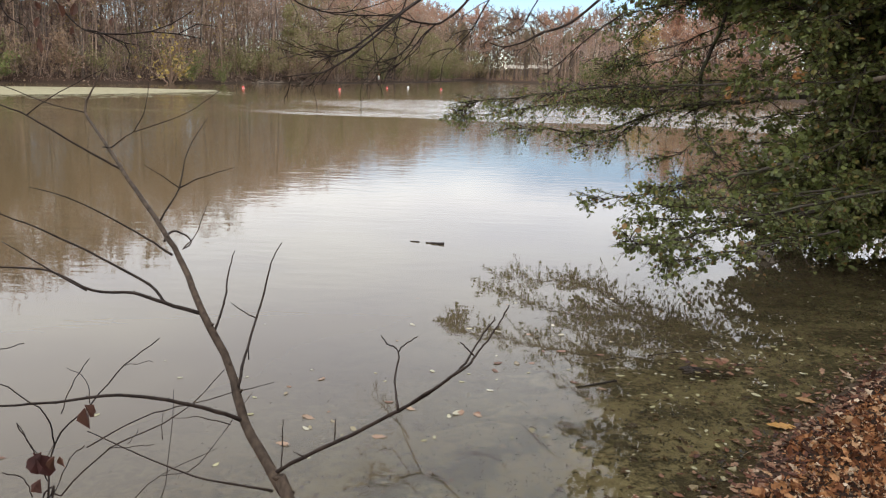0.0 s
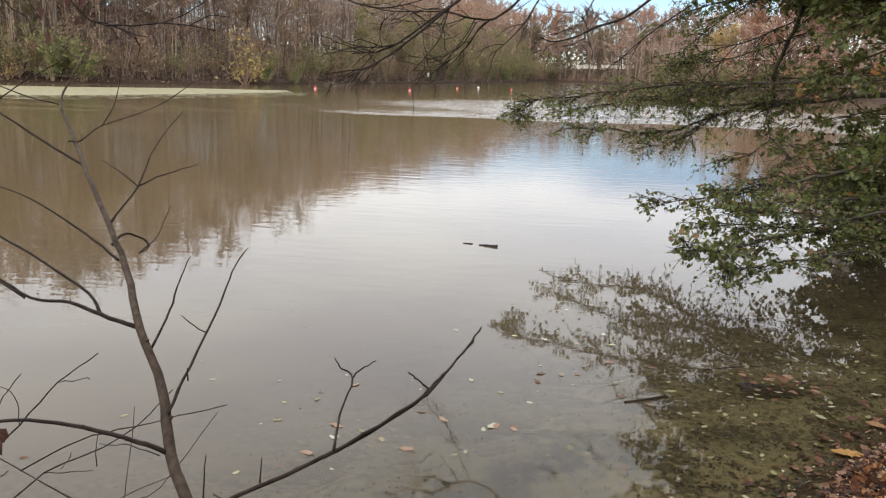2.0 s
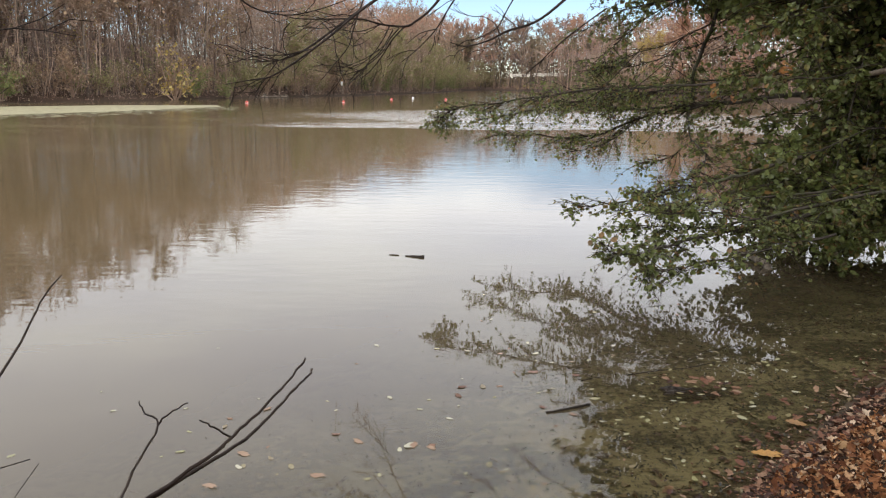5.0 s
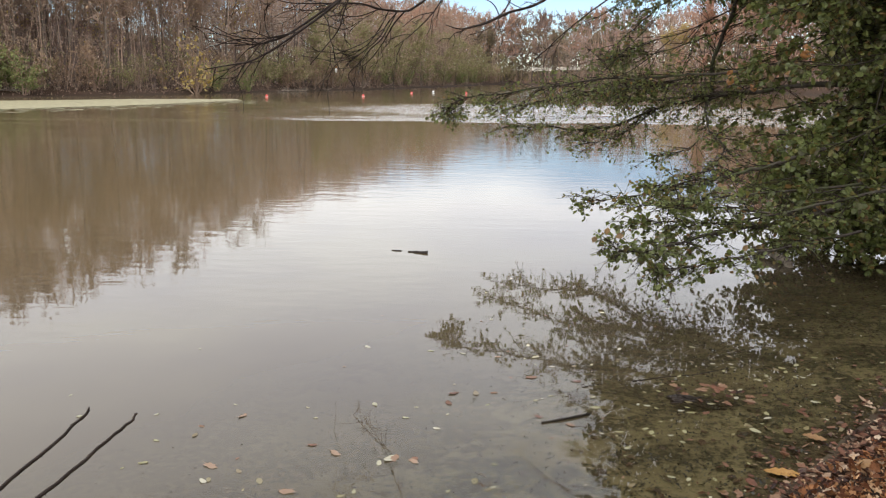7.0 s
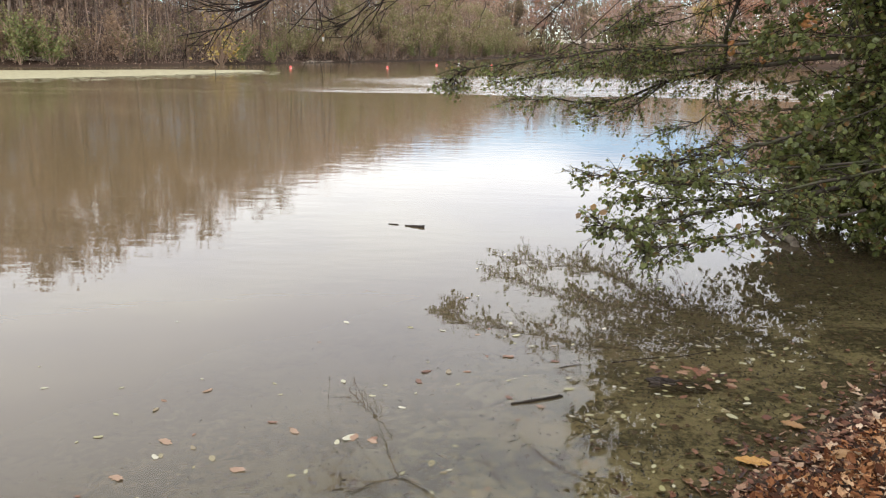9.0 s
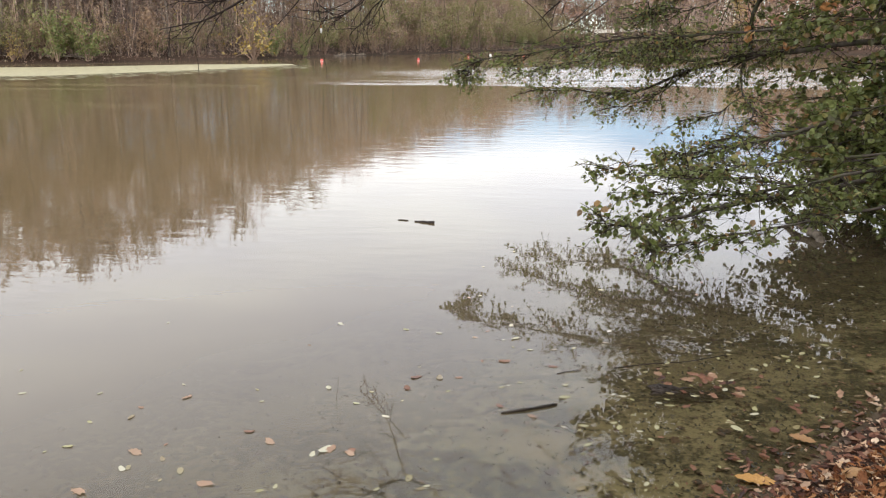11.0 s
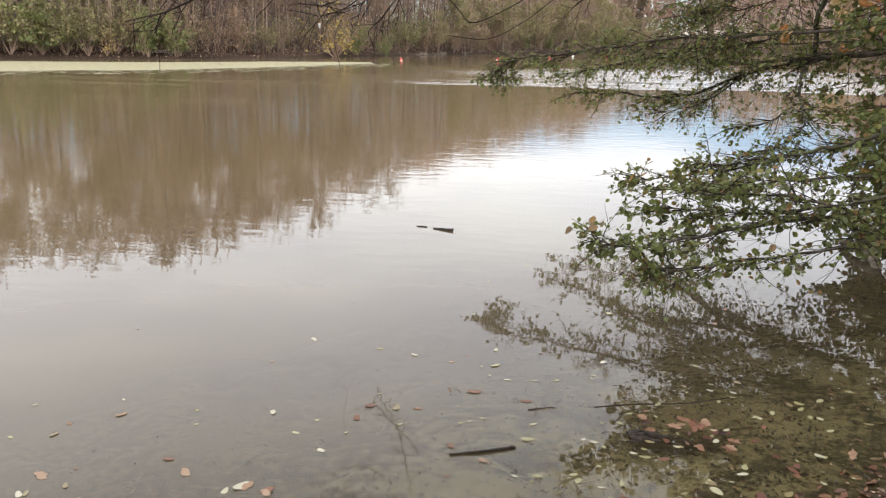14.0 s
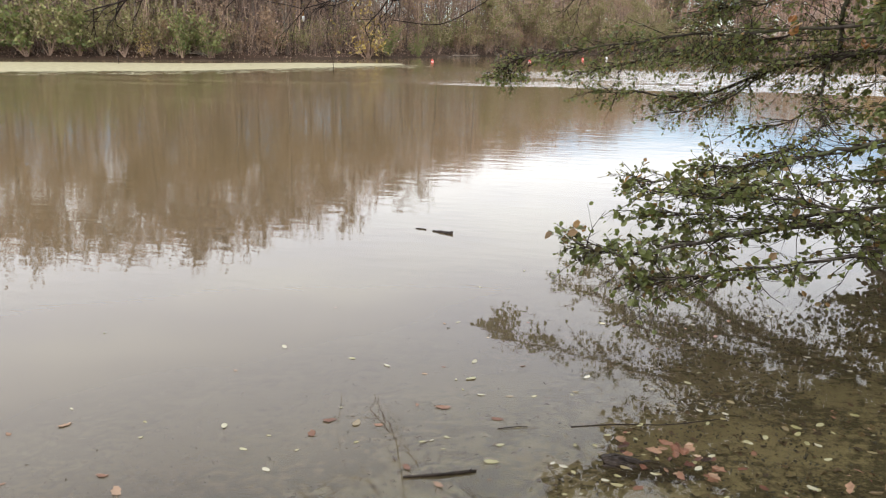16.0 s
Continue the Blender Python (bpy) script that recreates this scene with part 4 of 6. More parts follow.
# ---- the leafy tree that leans over the water ----
ALDER_LIMBS = [
    ([(4.29, 8.83, 1.52), (3.66, 9.04, 1.46), (3.16, 9.25, 1.39), (2.88, 9.35, 1.35), (2.36, 9.55, 1.20), (1.81, 9.76, 0.97), (1.29, 9.97, 0.97), (0.74, 10.17, 0.96)], 0.055, 0.006),
    ([(2.88, 9.35, 1.35), (2.21, 9.55, 1.30), (1.65, 9.76, 1.34), (1.13, 9.97, 1.25), (0.59, 10.17, 1.14)], 0.028, 0.005),
    ([(2.36, 9.55, 1.18), (1.96, 9.45, 0.92), (1.60, 9.25, 0.85)], 0.016, 0.004),
    ([(3.40, 8.60, 1.64), (2.70, 8.70, 1.58), (2.10, 8.80, 1.53), (1.57, 8.80, 1.51), (1.02, 8.80, 1.42), (0.50, 8.80, 1.35), (0.22, 8.80, 1.29), (0.12, 8.78, 1.22)], 0.026, 0.004),
    ([(2.97, 9.59, 1.35), (2.93, 9.49, 1.74), (3.03, 9.27, 2.24), (3.06, 9.06, 2.76), (3.04, 8.96, 3.65), (2.97, 8.96, 4.61)], 0.04, 0.015),
    ([(3.03, 9.27, 2.24), (2.67, 9.38, 2.05), (2.19, 9.49, 1.88), (1.76, 9.59, 1.73)], 0.014, 0.004),
    ([(3.06, 9.17, 2.54), (2.57, 9.17, 2.46), (1.96, 9.17, 2.32), (1.62, 9.27, 2.13)], 0.014, 0.004),
    ([(3.06, 9.06, 2.76), (2.56, 9.06, 2.87), (1.96, 9.06, 2.73), (1.66, 9.06, 2.60)], 0.014, 0.004),
    ([(2.98, 9.30, 1.36), (2.80, 9.20, 1.27), (2.70, 8.60, 1.03), (2.60, 7.90, 0.98), (2.48, 7.50, 0.87), (2.20, 7.20, 0.76)], 0.02, 0.004),
    ([(2.70, 8.60, 1.03), (2.45, 8.50, 0.86), (2.12, 8.40, 0.80)], 0.01, 0.004),
    ([(3.29, 9.06, 2.78), (2.80, 9.17, 2.55), (2.34, 9.17, 2.30), (2.07, 9.27, 2.07), (1.84, 9.27, 1.86)], 0.018, 0.004),
    ([(3.16, 9.38, 2.10), (2.68, 9.38, 1.92), (2.24, 9.38, 1.78), (1.69, 9.49, 1.72)], 0.014, 0.004),
    ([(3.05, 9.04, 1.61), (2.56, 9.04, 1.54), (2.03, 9.14, 1.43), (1.45, 9.35, 1.38)], 0.014, 0.004),
    ([(3.05, 6.40, 0.66), (2.62, 6.15, 0.60), (2.28, 5.96, 0.57), (1.92, 5.77, 0.55), (1.63, 5.50, 0.53), (1.38, 5.22, 0.55), (1.20, 5.10, 0.61)], 0.03, 0.005),
    ([(3.09, 6.90, 1.02), (2.64, 6.80, 0.89), (2.40, 6.80, 0.83), (2.17, 7.00, 0.72), (1.88, 7.20, 0.62), (1.51, 7.30, 0.54), (1.34, 7.40, 0.54)], 0.026, 0.004),
    ([(2.45, 6.00, 0.64), (2.16, 6.00, 0.70), (1.88, 5.80, 0.71), (1.63, 5.72, 0.75)], 0.014, 0.004),
    ([(3.96, 6.60, 0.86), (2.92, 6.20, 0.72), (2.41, 6.00, 0.65), (1.99, 5.90, 0.61), (1.50, 5.80, 0.63)], 0.022, 0.004),
    ([(3.30, 6.70, 0.78), (2.70, 6.50, 0.74), (2.20, 6.30, 0.72), (1.74, 6.10, 0.71), (1.44, 5.97, 0.68)], 0.018, 0.004),
    ([(3.00, 6.00, 0.55), (2.55, 5.80, 0.50), (2.05, 5.50, 0.47), (1.66, 5.25, 0.46), (1.45, 5.12, 0.47)], 0.016, 0.004),
    ([(3.20, 7.30, 0.92), (2.70, 7.10, 0.84), (2.20, 7.00, 0.75), (1.75, 6.95, 0.68)], 0.016, 0.004),
    ([(5.14, 9.00, 2.23), (4.11, 8.60, 2.06), (3.39, 8.20, 1.86), (2.94, 8.00, 1.68)], 0.03, 0.005),
    ([(5.28, 9.00, 1.39), (4.24, 8.60, 1.19), (3.53, 8.30, 1.07), (3.00, 8.10, 1.01)], 0.03, 0.005),
    ([(5.23, 8.80, 0.97), (4.26, 8.30, 0.81), (3.56, 8.00, 0.71), (3.00, 7.70, 0.67)], 0.025, 0.005),
    ([(5.15, 9.00, 2.93), (4.14, 8.60, 2.68), (3.35, 8.30, 2.46), (2.87, 8.00, 2.26)], 0.03, 0.005),
    ([(5.08, 8.40, 0.47), (4.29, 8.00, 0.39), (3.69, 7.80, 0.37), (3.12, 7.50, 0.38)], 0.016, 0.004),
    ([(4.40, 7.60, 1.73), (3.82, 7.30, 1.76), (3.30, 7.00, 1.65), (2.88, 6.80, 1.64)], 0.016, 0.004),
    ([(4.51, 7.80, 2.40), (3.69, 7.40, 2.30), (3.17, 7.20, 2.17), (2.76, 7.00, 2.05)], 0.016, 0.004),
    ([(4.48, 7.60, 1.27), (3.80, 7.30, 1.22), (3.28, 7.00, 1.07), (2.86, 6.80, 1.03)], 0.016, 0.004),
    ([(4.20, 7.00, 0.86), (3.71, 6.80, 0.77), (3.23, 6.60, 0.76), (2.82, 6.40, 0.75)], 0.016, 0.004),
    ([(4.70, 9.60, 1.40), (4.12, 9.20, 0.89), (3.68, 9.00, 0.70), (3.17, 8.80, 0.65)], 0.016, 0.004),
    ([(5.85, 10.00, 1.50), (4.85, 9.70, 0.66), (4.24, 9.50, 0.46), (3.57, 9.30, 0.40)], 0.016, 0.004),
    ([(6.21, 10.50, 1.06), (5.39, 10.20, 0.62), (4.61, 10.00, 0.41), (3.89, 9.80, 0.41)], 0.016, 0.004),
    ([(4.27, 9.40, 2.83), (3.85, 9.20, 2.43), (3.51, 9.20, 2.18), (3.23, 9.20, 1.93)], 0.016, 0.004),
    ([(3.60, 9.00, 1.55), (3.00, 9.30, 1.50), (2.40, 9.60, 1.48), (1.90, 9.80, 1.45)], 0.016, 0.004),
    ([(3.90, 9.20, 1.72), (3.20, 9.60, 1.64), (2.60, 9.90, 1.58)], 0.016, 0.004),
    ([(4.30, 9.20, 1.42), (3.80, 9.30, 1.28), (3.40, 9.40, 1.18), (3.15, 9.45, 1.10)], 0.016, 0.004),
]


STUB = [(3.55, 6.90, 1.68), (3.70, 7.00, 1.70), (3.86, 7.10, 1.73), (4.00, 7.20, 1.80), (4.31, 7.40, 1.98)]


def thin_spot(p):
    """How bare the crown is at a place: open beside the rising limb, where far trees show through, and airy over the low limbs."""
    if 5.5 < p.y < 11.5 and 0.262 * p.y < p.x < 0.352 * p.y and 1.74 + 0.02 * (p.y - 6) < p.z < 2.0 + 0.085 * (p.y - 6):
        return 0.85
    if 6.0 < p.y < 8.4 and 1.7 < p.x < 2.75 + 0.35 * (p.y - 7) and abs(p.z - 0.87 + 0.11 * (p.y - 7)) < 0.13:
        return 0.7
    return 0.0


def spray(wood, leaves, line, r0, rng, reach, count, leafiness, size=(0.038, 0.066), droop=-0.06, from_u=0.15, flat=0.4):
    """Side twigs in flat fans, forked, with alternate leaves."""
    n = len(line)

    def twig(base, nd, L, r, steps):
        q = [base]
        for s in range(steps):
            nd = (nd + jitter(rng, 0.2) + Vector((0, 0, droop))).normalized()
            q.append(q[-1] + nd * L / steps)
        wood.tube(q, [r * (1 - 0.7 * k / steps) for k in range(steps + 1)], 3, False)
        return q, nd

    for i in range(count):
        u = rnd(rng, from_u, 1.0) * (n - 1)
        k = min(n - 2, int(u))
        base = line[k].lerp(line[k + 1], u - k)
        d = (line[k + 1] - line[k]).normalized()
        nd = (d * rnd(rng, 0.5, 1.1) + Vector((rnd(rng, -1, 1), rnd(rng, -1, 1), rnd(rng, -flat, flat)))).normalized()
        L = reach * rnd(rng, 0.35, 1.0) * (1.15 - 0.55 * u / n)
        q, nd = twig(base, nd, L, r0, 4)
        if rng.random() < max(thin_spot(q[2]), thin_spot(q[-1])):
            continue
        side = [q]
        for s in range(rng.randint(3, 5)):
            k2 = rng.randint(1, 3)
            e = (nd * 0.8 + Vector((rnd(rng, -1, 1), rnd(rng, -1, 1), rnd(rng, -0.5, 0.4)))).normalized()
            side.append(twig(q[k2], e, L * rnd(rng, 0.25, 0.5), r0 * 0.5, 2)[0])
        for tw in side:
            m = len(tw)
            for s in range(int(leafiness * (0.55 if tw is q else 0.4) * rnd(rng, 0.6, 1.4) + 0.5)):
                v = (0.2 + 0.8 * rng.random() ** 0.7) * (m - 1)
                j = min(m - 2, int(v))
                at = tw[j].lerp(tw[j + 1], v - j)
                td = (tw[j + 1] - tw[j]).normalized()
                ld = (td * 0.6 + jitter(rng, 0.9) + Vector((0, 0, -0.2))).normalized()
                leaves.leaf(at + ld * 0.006, ld, jitter(rng, 0.8) + Vector((0, 0, 1)), size[0] + (size[1] - size[0]) * rng.random() ** 1.5, rnd(rng, 0.6, 0.9), rnd(rng, 0.0, 0.25))


def alder():
    rng = random.Random(21)
    ob = thing("leaning_tree", pose(0, 0, 0), "green-leaved tree leaning from the bank low over the water", "tree")
    b = Build()
    trunk = limb(b, [(4.95, 8.4, -0.1), (4.82, 8.3, 0.3), (4.66, 8.3, 1.2), (4.5, 8.3, 2.1), (4.2, 8.2, 3.6), (3.9, 8.2, 5.4), (3.7, 8.1, 7.4)], 0.11, 0.03, 9, rng, 0.012)
    part("trunk", b, BARK_DARK, ob)
    wood, leaves = Build(), Build()
    for i, (pts, r0, r1) in enumerate(ALDER_LIMBS):
        b = Build()
        line = limb(b, pts, r0 * 0.62, r1 * 0.7, 6, rng, 0.012)
        L = sum((line[k + 1] - line[k]).length for k in range(len(line) - 1))
        part("limb", b, BARK_DARK, ob)
        # airy outer limbs, two low ones over the water, and fuller ones near the stem
        if i < 13:
            spray(wood, leaves, line, 0.0042, rng, 0.62, int(L * 17), 10, (0.017, 0.045), droop=-0.06, from_u=0.12, flat=0.4)
        elif i < 20:
            spray(wood, leaves, line, 0.004, rng, 0.44, int(L * 17), 10, (0.017, 0.05), droop=-0.01, from_u=0.08, flat=0.3)
        else:
            spray(wood, leaves, line, 0.004, rng, 0.75, int(L * 12), 11, (0.034, 0.068), droop=-0.05, from_u=0.02, flat=0.6)
        if i < 20:
            # a tangle of finer, half-bare twigs
            spray(wood, leaves, line, 0.003, rng, 0.45, int(L * 14), 3, (0.015, 0.038), from_u=0.2, flat=0.7)
        if i in (0, 1, 3, 12):
            # hanging side twigs
            spray(wood, leaves, line, 0.003, rng, 0.5, int(L * 13), 5, (0.016, 0.036), droop=-0.13, from_u=0.25, flat=0.9)
    # high limbs of the crown, thickest towards the light over the water and the bank
    for i in range(48):
        u = rnd(rng, 0.5, 0.8 if i % 5 else 1.0) * (len(trunk) - 1)
        k = min(len(trunk) - 2, int(u))
        p = trunk[k].lerp(trunk[k + 1], u - k)
        a = rnd(rng, 165, 285) if i % 5 else rnd(rng, 0, 360)
        d = Vector((math.cos(radians(a)), math.sin(radians(a)), rnd(rng, 0.0, 0.4))).normalized()
        L = rnd(rng, 1.4, 2.8)
        q = [p]
        for s in range(4):
            d = (d + jitter(rng, 0.18)).normalized()
            q.append(q[-1] + d * L / 4)
            q[-1].z = max(q[-1].z, 2.6)
        b = Build()
        line = limb(b, q, 0.03, 0.006, 5)
        part("limb", b, BARK_DARK, ob)
        spray(wood, leaves, line, 0.007, rng, 0.75, int(L * 10), 11, (0.05, 0.08), droop=-0.01)
    # the broad shoulder of the crown over the shallows
    for i in range(62):
        p = trunk[rng.randrange(11, len(trunk) - 3)]
        e = Vector((rnd(rng, 2.15, 4.6), rnd(rng, 7.4, 12.2), 0.0))
        e.z = rnd(rng, 2.42 + 0.09 * max(0.0, e.y - 8.5), 5.4)
        if i >= 50:
            e = Vector((rnd(rng, 2.2, 3.9), rnd(rng, 10.2, 12.0), rnd(rng, 2.5, 3.1)))
        b = Build()
        line = limb(b, [p, p.lerp(e, 0.5) + Vector((0, 0, rnd(rng, 0.1, 0.5))), e], 0.022, 0.005, 5)
        part("limb", b, BARK_DARK, ob)
        spray(wood, leaves, line, 0.006, rng, 0.75, int((e - p).length * 11) + 6, 14, (0.05, 0.082), droop=0.0, from_u=0.2, flat=0.5)
    # low inner limbs that close the tree towards the bank
    for i in range(40):
        p = trunk[rng.randrange(5, 17)]
        a = radians(rnd(rng, 175, 290))
        d = Vector((math.cos(a), math.sin(a), rnd(rng, -0.25, 0.35))).normalized()
        L = rnd(rng, 0.6, 1.4)
        q = [p]
        for s in range(4):
            d = (d + jitter(rng, 0.22)).normalized()
            q.append(q[-1] + d * L / 4)
            q[-1].z = max(q[-1].z, 0.45)
        b = Build()
        line = limb(b, q, 0.016, 0.004, 5)
        part("limb", b, BARK_DARK, ob)
        spray(wood, leaves, line, 0.005, rng, 0.7, int(L * 9), 8, (0.038, 0.066), flat=0.7)
    # inner limbs behind the outer ones, from the stem to just short of its open side
    for i in range(66):
        p = trunk[rng.randrange(3, 15)]
        e = Vector((rnd(rng, 2.95, 5.3), rnd(rng, 7.2, 9.8), rnd(rng, 0.25, 2.6)))
        edge_x = 2.95 + 0.36 * (e.y - 7.0)
        if e.x < edge_x:
            e.x = edge_x + rnd(rng, 0.0, 0.7)
        m = p.lerp(e, 0.5) + Vector((0, 0, rnd(rng, 0.0, 0.3)))
        b = Build()
        line = limb(b, [p, m, e], 0.014, 0.004, 5)
        part("limb", b, BARK_DARK, ob)
        L = (e - p).length
        spray(wood, leaves, line, 0.006, rng, 0.6, int(L * 9) + 3, 10, (0.042, 0.07), flat=0.8, from_u=0.25)
    # the lowest limbs, just over the water beside the stem
    for i in range(36):
        p = trunk[rng.randrange(2, 7)]
        e = Vector((rnd(rng, 3.15, 5.4), rnd(rng, 6.9, 8.6), 0.12 + 0.7 * rng.random() ** 1.5))
        if i >= 24:
            e = Vector((rnd(rng, 3.1, 3.7), rnd(rng, 6.8, 8.4), rnd(rng, 0.14, 0.6)))
        b = Build()
        line = limb(b, [p, p.lerp(e, 0.5) + Vector((0, 0, 0.15)), e], 0.012, 0.004, 5)
        part("limb", b, BARK_DARK, ob)
        spray(wood, leaves, line, 0.005, rng, 0.45, int((e - p).length * 13) + 3, 13, (0.038, 0.064), droop=0.0, flat=0.4, from_u=0.2)
    tagged(part("spray", wood, BARK_TWIG, ob), kind="stuff")
    tagged(part("foliage", leaves, LEAF_ALDER, ob, smooth=False), kind="stuff")
    b = Build()
    limb(b, STUB, 0.02, 0.034, 7, rng, 0.006)
    part("dead_limb", b, DRIFTWOOD, ob, "pale dead limb without bark")
    # clusters of withered orange leaves
    for p in ((2.33, 5.5, 1.68), (2.1, 6.15, 1.53), (2.75, 7.6, 1.45)):
        b = Build()
        for s in range(11):
            b.leaf(Vector(p) + jitter(rng, 0.03), jitter(rng, 1), jitter(rng, 1), rnd(rng, 0.03, 0.055), 0.55, 0.25)
        part("withered_leaves", b, LEAF_ORANGE, ob, "cluster of withered orange leaves", False)
    return ob


alder()


# ---- bare branches hanging over the water from a tree on the bank ----
BARE_LIMBS = [
    ([(-0.10, 5.50, 2.15), (-0.29, 5.35, 2.00), (-0.42, 5.20, 1.87), (-0.52, 5.00, 1.76), (-0.63, 4.85, 1.66), (-0.72, 4.75, 1.60), (-0.79, 4.78, 1.59), (-0.98, 4.83, 1.56)], 0.013, 0.003),
    ([(-0.11, 5.55, 2.15), (-0.31, 5.40, 2.00), (-0.57, 5.05, 1.76), (-0.67, 4.90, 1.70), (-0.70, 4.85, 1.69), (-0.81, 4.80, 1.68)], 0.012, 0.003),
    ([(-0.71, 4.75, 1.60), (-0.75, 4.75, 1.55), (-0.78, 4.74, 1.50)], 0.004, 0.002),
    ([(-0.52, 5.00, 1.76), (-0.69, 4.90, 1.72), (-0.83, 4.85, 1.73), (-0.92, 4.80, 1.78)], 0.005, 0.002),
    ([(-0.70, 4.85, 1.69), (-0.76, 4.85, 1.66), (-0.82, 4.85, 1.60)], 0.004, 0.002),
    ([(0.21, 6.90, 2.30), (0.07, 6.85, 2.13), (-0.04, 6.80, 2.04), (-0.12, 6.76, 2.00), (-0.30, 6.70, 2.01), (-0.43, 6.60, 2.04), (-0.65, 6.60, 2.04), (-0.81, 6.50, 2.03), (-0.95, 6.50, 2.04), (-1.08, 6.40, 2.08)], 0.016, 0.003),
    ([(-0.12, 6.76, 2.00), (-0.23, 7.00, 1.92), (-0.33, 7.20, 1.80), (-0.45, 7.40, 1.68), (-0.57, 7.50, 1.59)], 0.009, 0.003),
    ([(-0.24, 6.76, 2.00), (-0.29, 6.70, 1.89), (-0.40, 6.70, 1.75), (-0.53, 6.60, 1.68)], 0.007, 0.003),
    ([(-0.30, 6.70, 2.01), (-0.45, 6.60, 1.95), (-0.60, 6.60, 1.97), (-0.70, 6.50, 2.02)], 0.006, 0.002),
    ([(-0.28, 5.60, 2.15), (-0.32, 5.50, 2.01), (-0.35, 5.40, 1.88), (-0.37, 5.35, 1.79), (-0.45, 5.30, 1.68), (-0.52, 5.24, 1.59)], 0.008, 0.0025),
    ([(-0.37, 5.35, 1.79), (-0.42, 5.30, 1.81), (-0.50, 5.30, 1.83)], 0.004, 0.002),
    ([(-0.69, 6.30, 2.00), (-0.59, 6.20, 1.89), (-0.56, 6.10, 1.78), (-0.54, 6.10, 1.72), (-0.53, 6.10, 1.63)], 0.006, 0.003),
    ([(-0.13, 6.30, 1.96), (-0.20, 6.30, 1.88), (-0.24, 6.20, 1.79), (-0.33, 6.20, 1.71), (-0.40, 6.15, 1.66), (-0.52, 6.10, 1.62)], 0.007, 0.003),
    ([(-0.22, 6.30, 1.85), (-0.30, 6.20, 1.78), (-0.38, 6.15, 1.73), (-0.52, 6.10, 1.67)], 0.005, 0.0025),
    ([(-0.53, 6.10, 1.62), (-0.62, 6.10, 1.64), (-0.75, 6.10, 1.66)], 0.0035, 0.002),
    ([(-0.27, 7.50, 2.02), (-0.37, 7.45, 1.84), (-0.47, 7.45, 1.75), (-0.56, 7.45, 1.64), (-0.66, 7.45, 1.54), (-0.61, 7.40, 1.45), (-0.60, 7.40, 1.40)], 0.008, 0.003),
    ([(-0.56, 7.45, 1.64), (-0.54, 7.45, 1.59), (-0.51, 7.40, 1.56)], 0.004, 0.002),
    ([(-0.60, 7.45, 1.60), (-0.71, 7.40, 1.59), (-0.82, 7.40, 1.59)], 0.004, 0.002),
    ([(0.33, 6.10, 2.24), (0.22, 5.90, 2.05), (0.15, 5.75, 1.92), (0.04, 5.60, 1.79), (-0.06, 5.47, 1.70)], 0.009, 0.0025),
    ([(0.15, 5.75, 1.92), (0.05, 5.70, 1.89), (-0.03, 5.60, 1.82)], 0.005, 0.002),
    ([(1.05, 5.80, 2.17), (0.80, 5.60, 1.97), (0.59, 5.40, 1.89), (0.48, 5.30, 1.83), (0.34, 5.20, 1.79), (0.25, 5.18, 1.81)], 0.014, 0.003),
    ([(0.55, 5.40, 1.87), (0.51, 5.40, 1.94), (0.43, 5.40, 1.98)], 0.006, 0.002),
    ([(0.77, 7.20, 2.30), (0.70, 7.20, 2.18), (0.60, 7.10, 2.01), (0.40, 7.00, 1.91)], 0.009, 0.003),
    ([(1.50, 7.20, 2.18), (1.26, 7.10, 2.01), (1.05, 7.00, 1.84), (0.94, 7.00, 1.73)], 0.01, 0.003),
    ([(1.20, 4.40, 1.77), (1.11, 4.30, 1.69), (1.00, 4.20, 1.59), (0.95, 4.15, 1.55), (0.85, 4.11, 1.50), (0.73, 4.03, 1.51)], 0.0028, 0.0014),
    ([(1.12, 3.65, 1.67), (1.03, 3.60, 1.60), (0.92, 3.51, 1.54), (0.88, 3.50, 1.57), (0.84, 3.50, 1.61), (0.80, 3.50, 1.64)], 0.0024, 0.0012),
    ([(-1.16, 5.60, 2.16), (-1.02, 5.60, 2.04), (-0.79, 5.50, 1.98), (-0.59, 5.50, 2.01), (-0.38, 5.50, 2.08)], 0.009, 0.003),
    ([(-1.24, 2.60, 1.85), (-1.20, 2.60, 1.78), (-1.14, 2.60, 1.72), (-1.08, 2.60, 1.70), (-1.04, 2.60, 1.65)], 0.0045, 0.0015),
    ([(-1.29, 2.40, 1.80), (-1.26, 2.40, 1.74), (-1.21, 2.40, 1.71), (-1.20, 2.40, 1.66)], 0.003, 0.0012),
    ([(-1.26, 2.50, 1.81), (-1.27, 2.50, 1.77), (-1.23, 2.50, 1.71)], 0.002, 0.0012),
    ([(-1.24, 2.60, 1.80), (-1.29, 2.60, 1.82), (-1.36, 2.60, 1.79)], 0.003, 0.0015),
    ([(-0.78, 4.74, 1.50), (-0.76, 4.74, 1.41), (-0.76, 4.74, 1.34)], 0.0018, 0.0015),
    ([(-0.53, 6.60, 1.68), (-0.73, 6.90, 1.50), (-0.75, 7.04, 1.30), (-0.75, 7.04, 1.22)], 0.0016, 0.0025),
    ([(-0.57, 7.50, 1.59), (-0.61, 7.45, 1.45), (-0.61, 7.40, 1.35)], 0.002, 0.003),
]


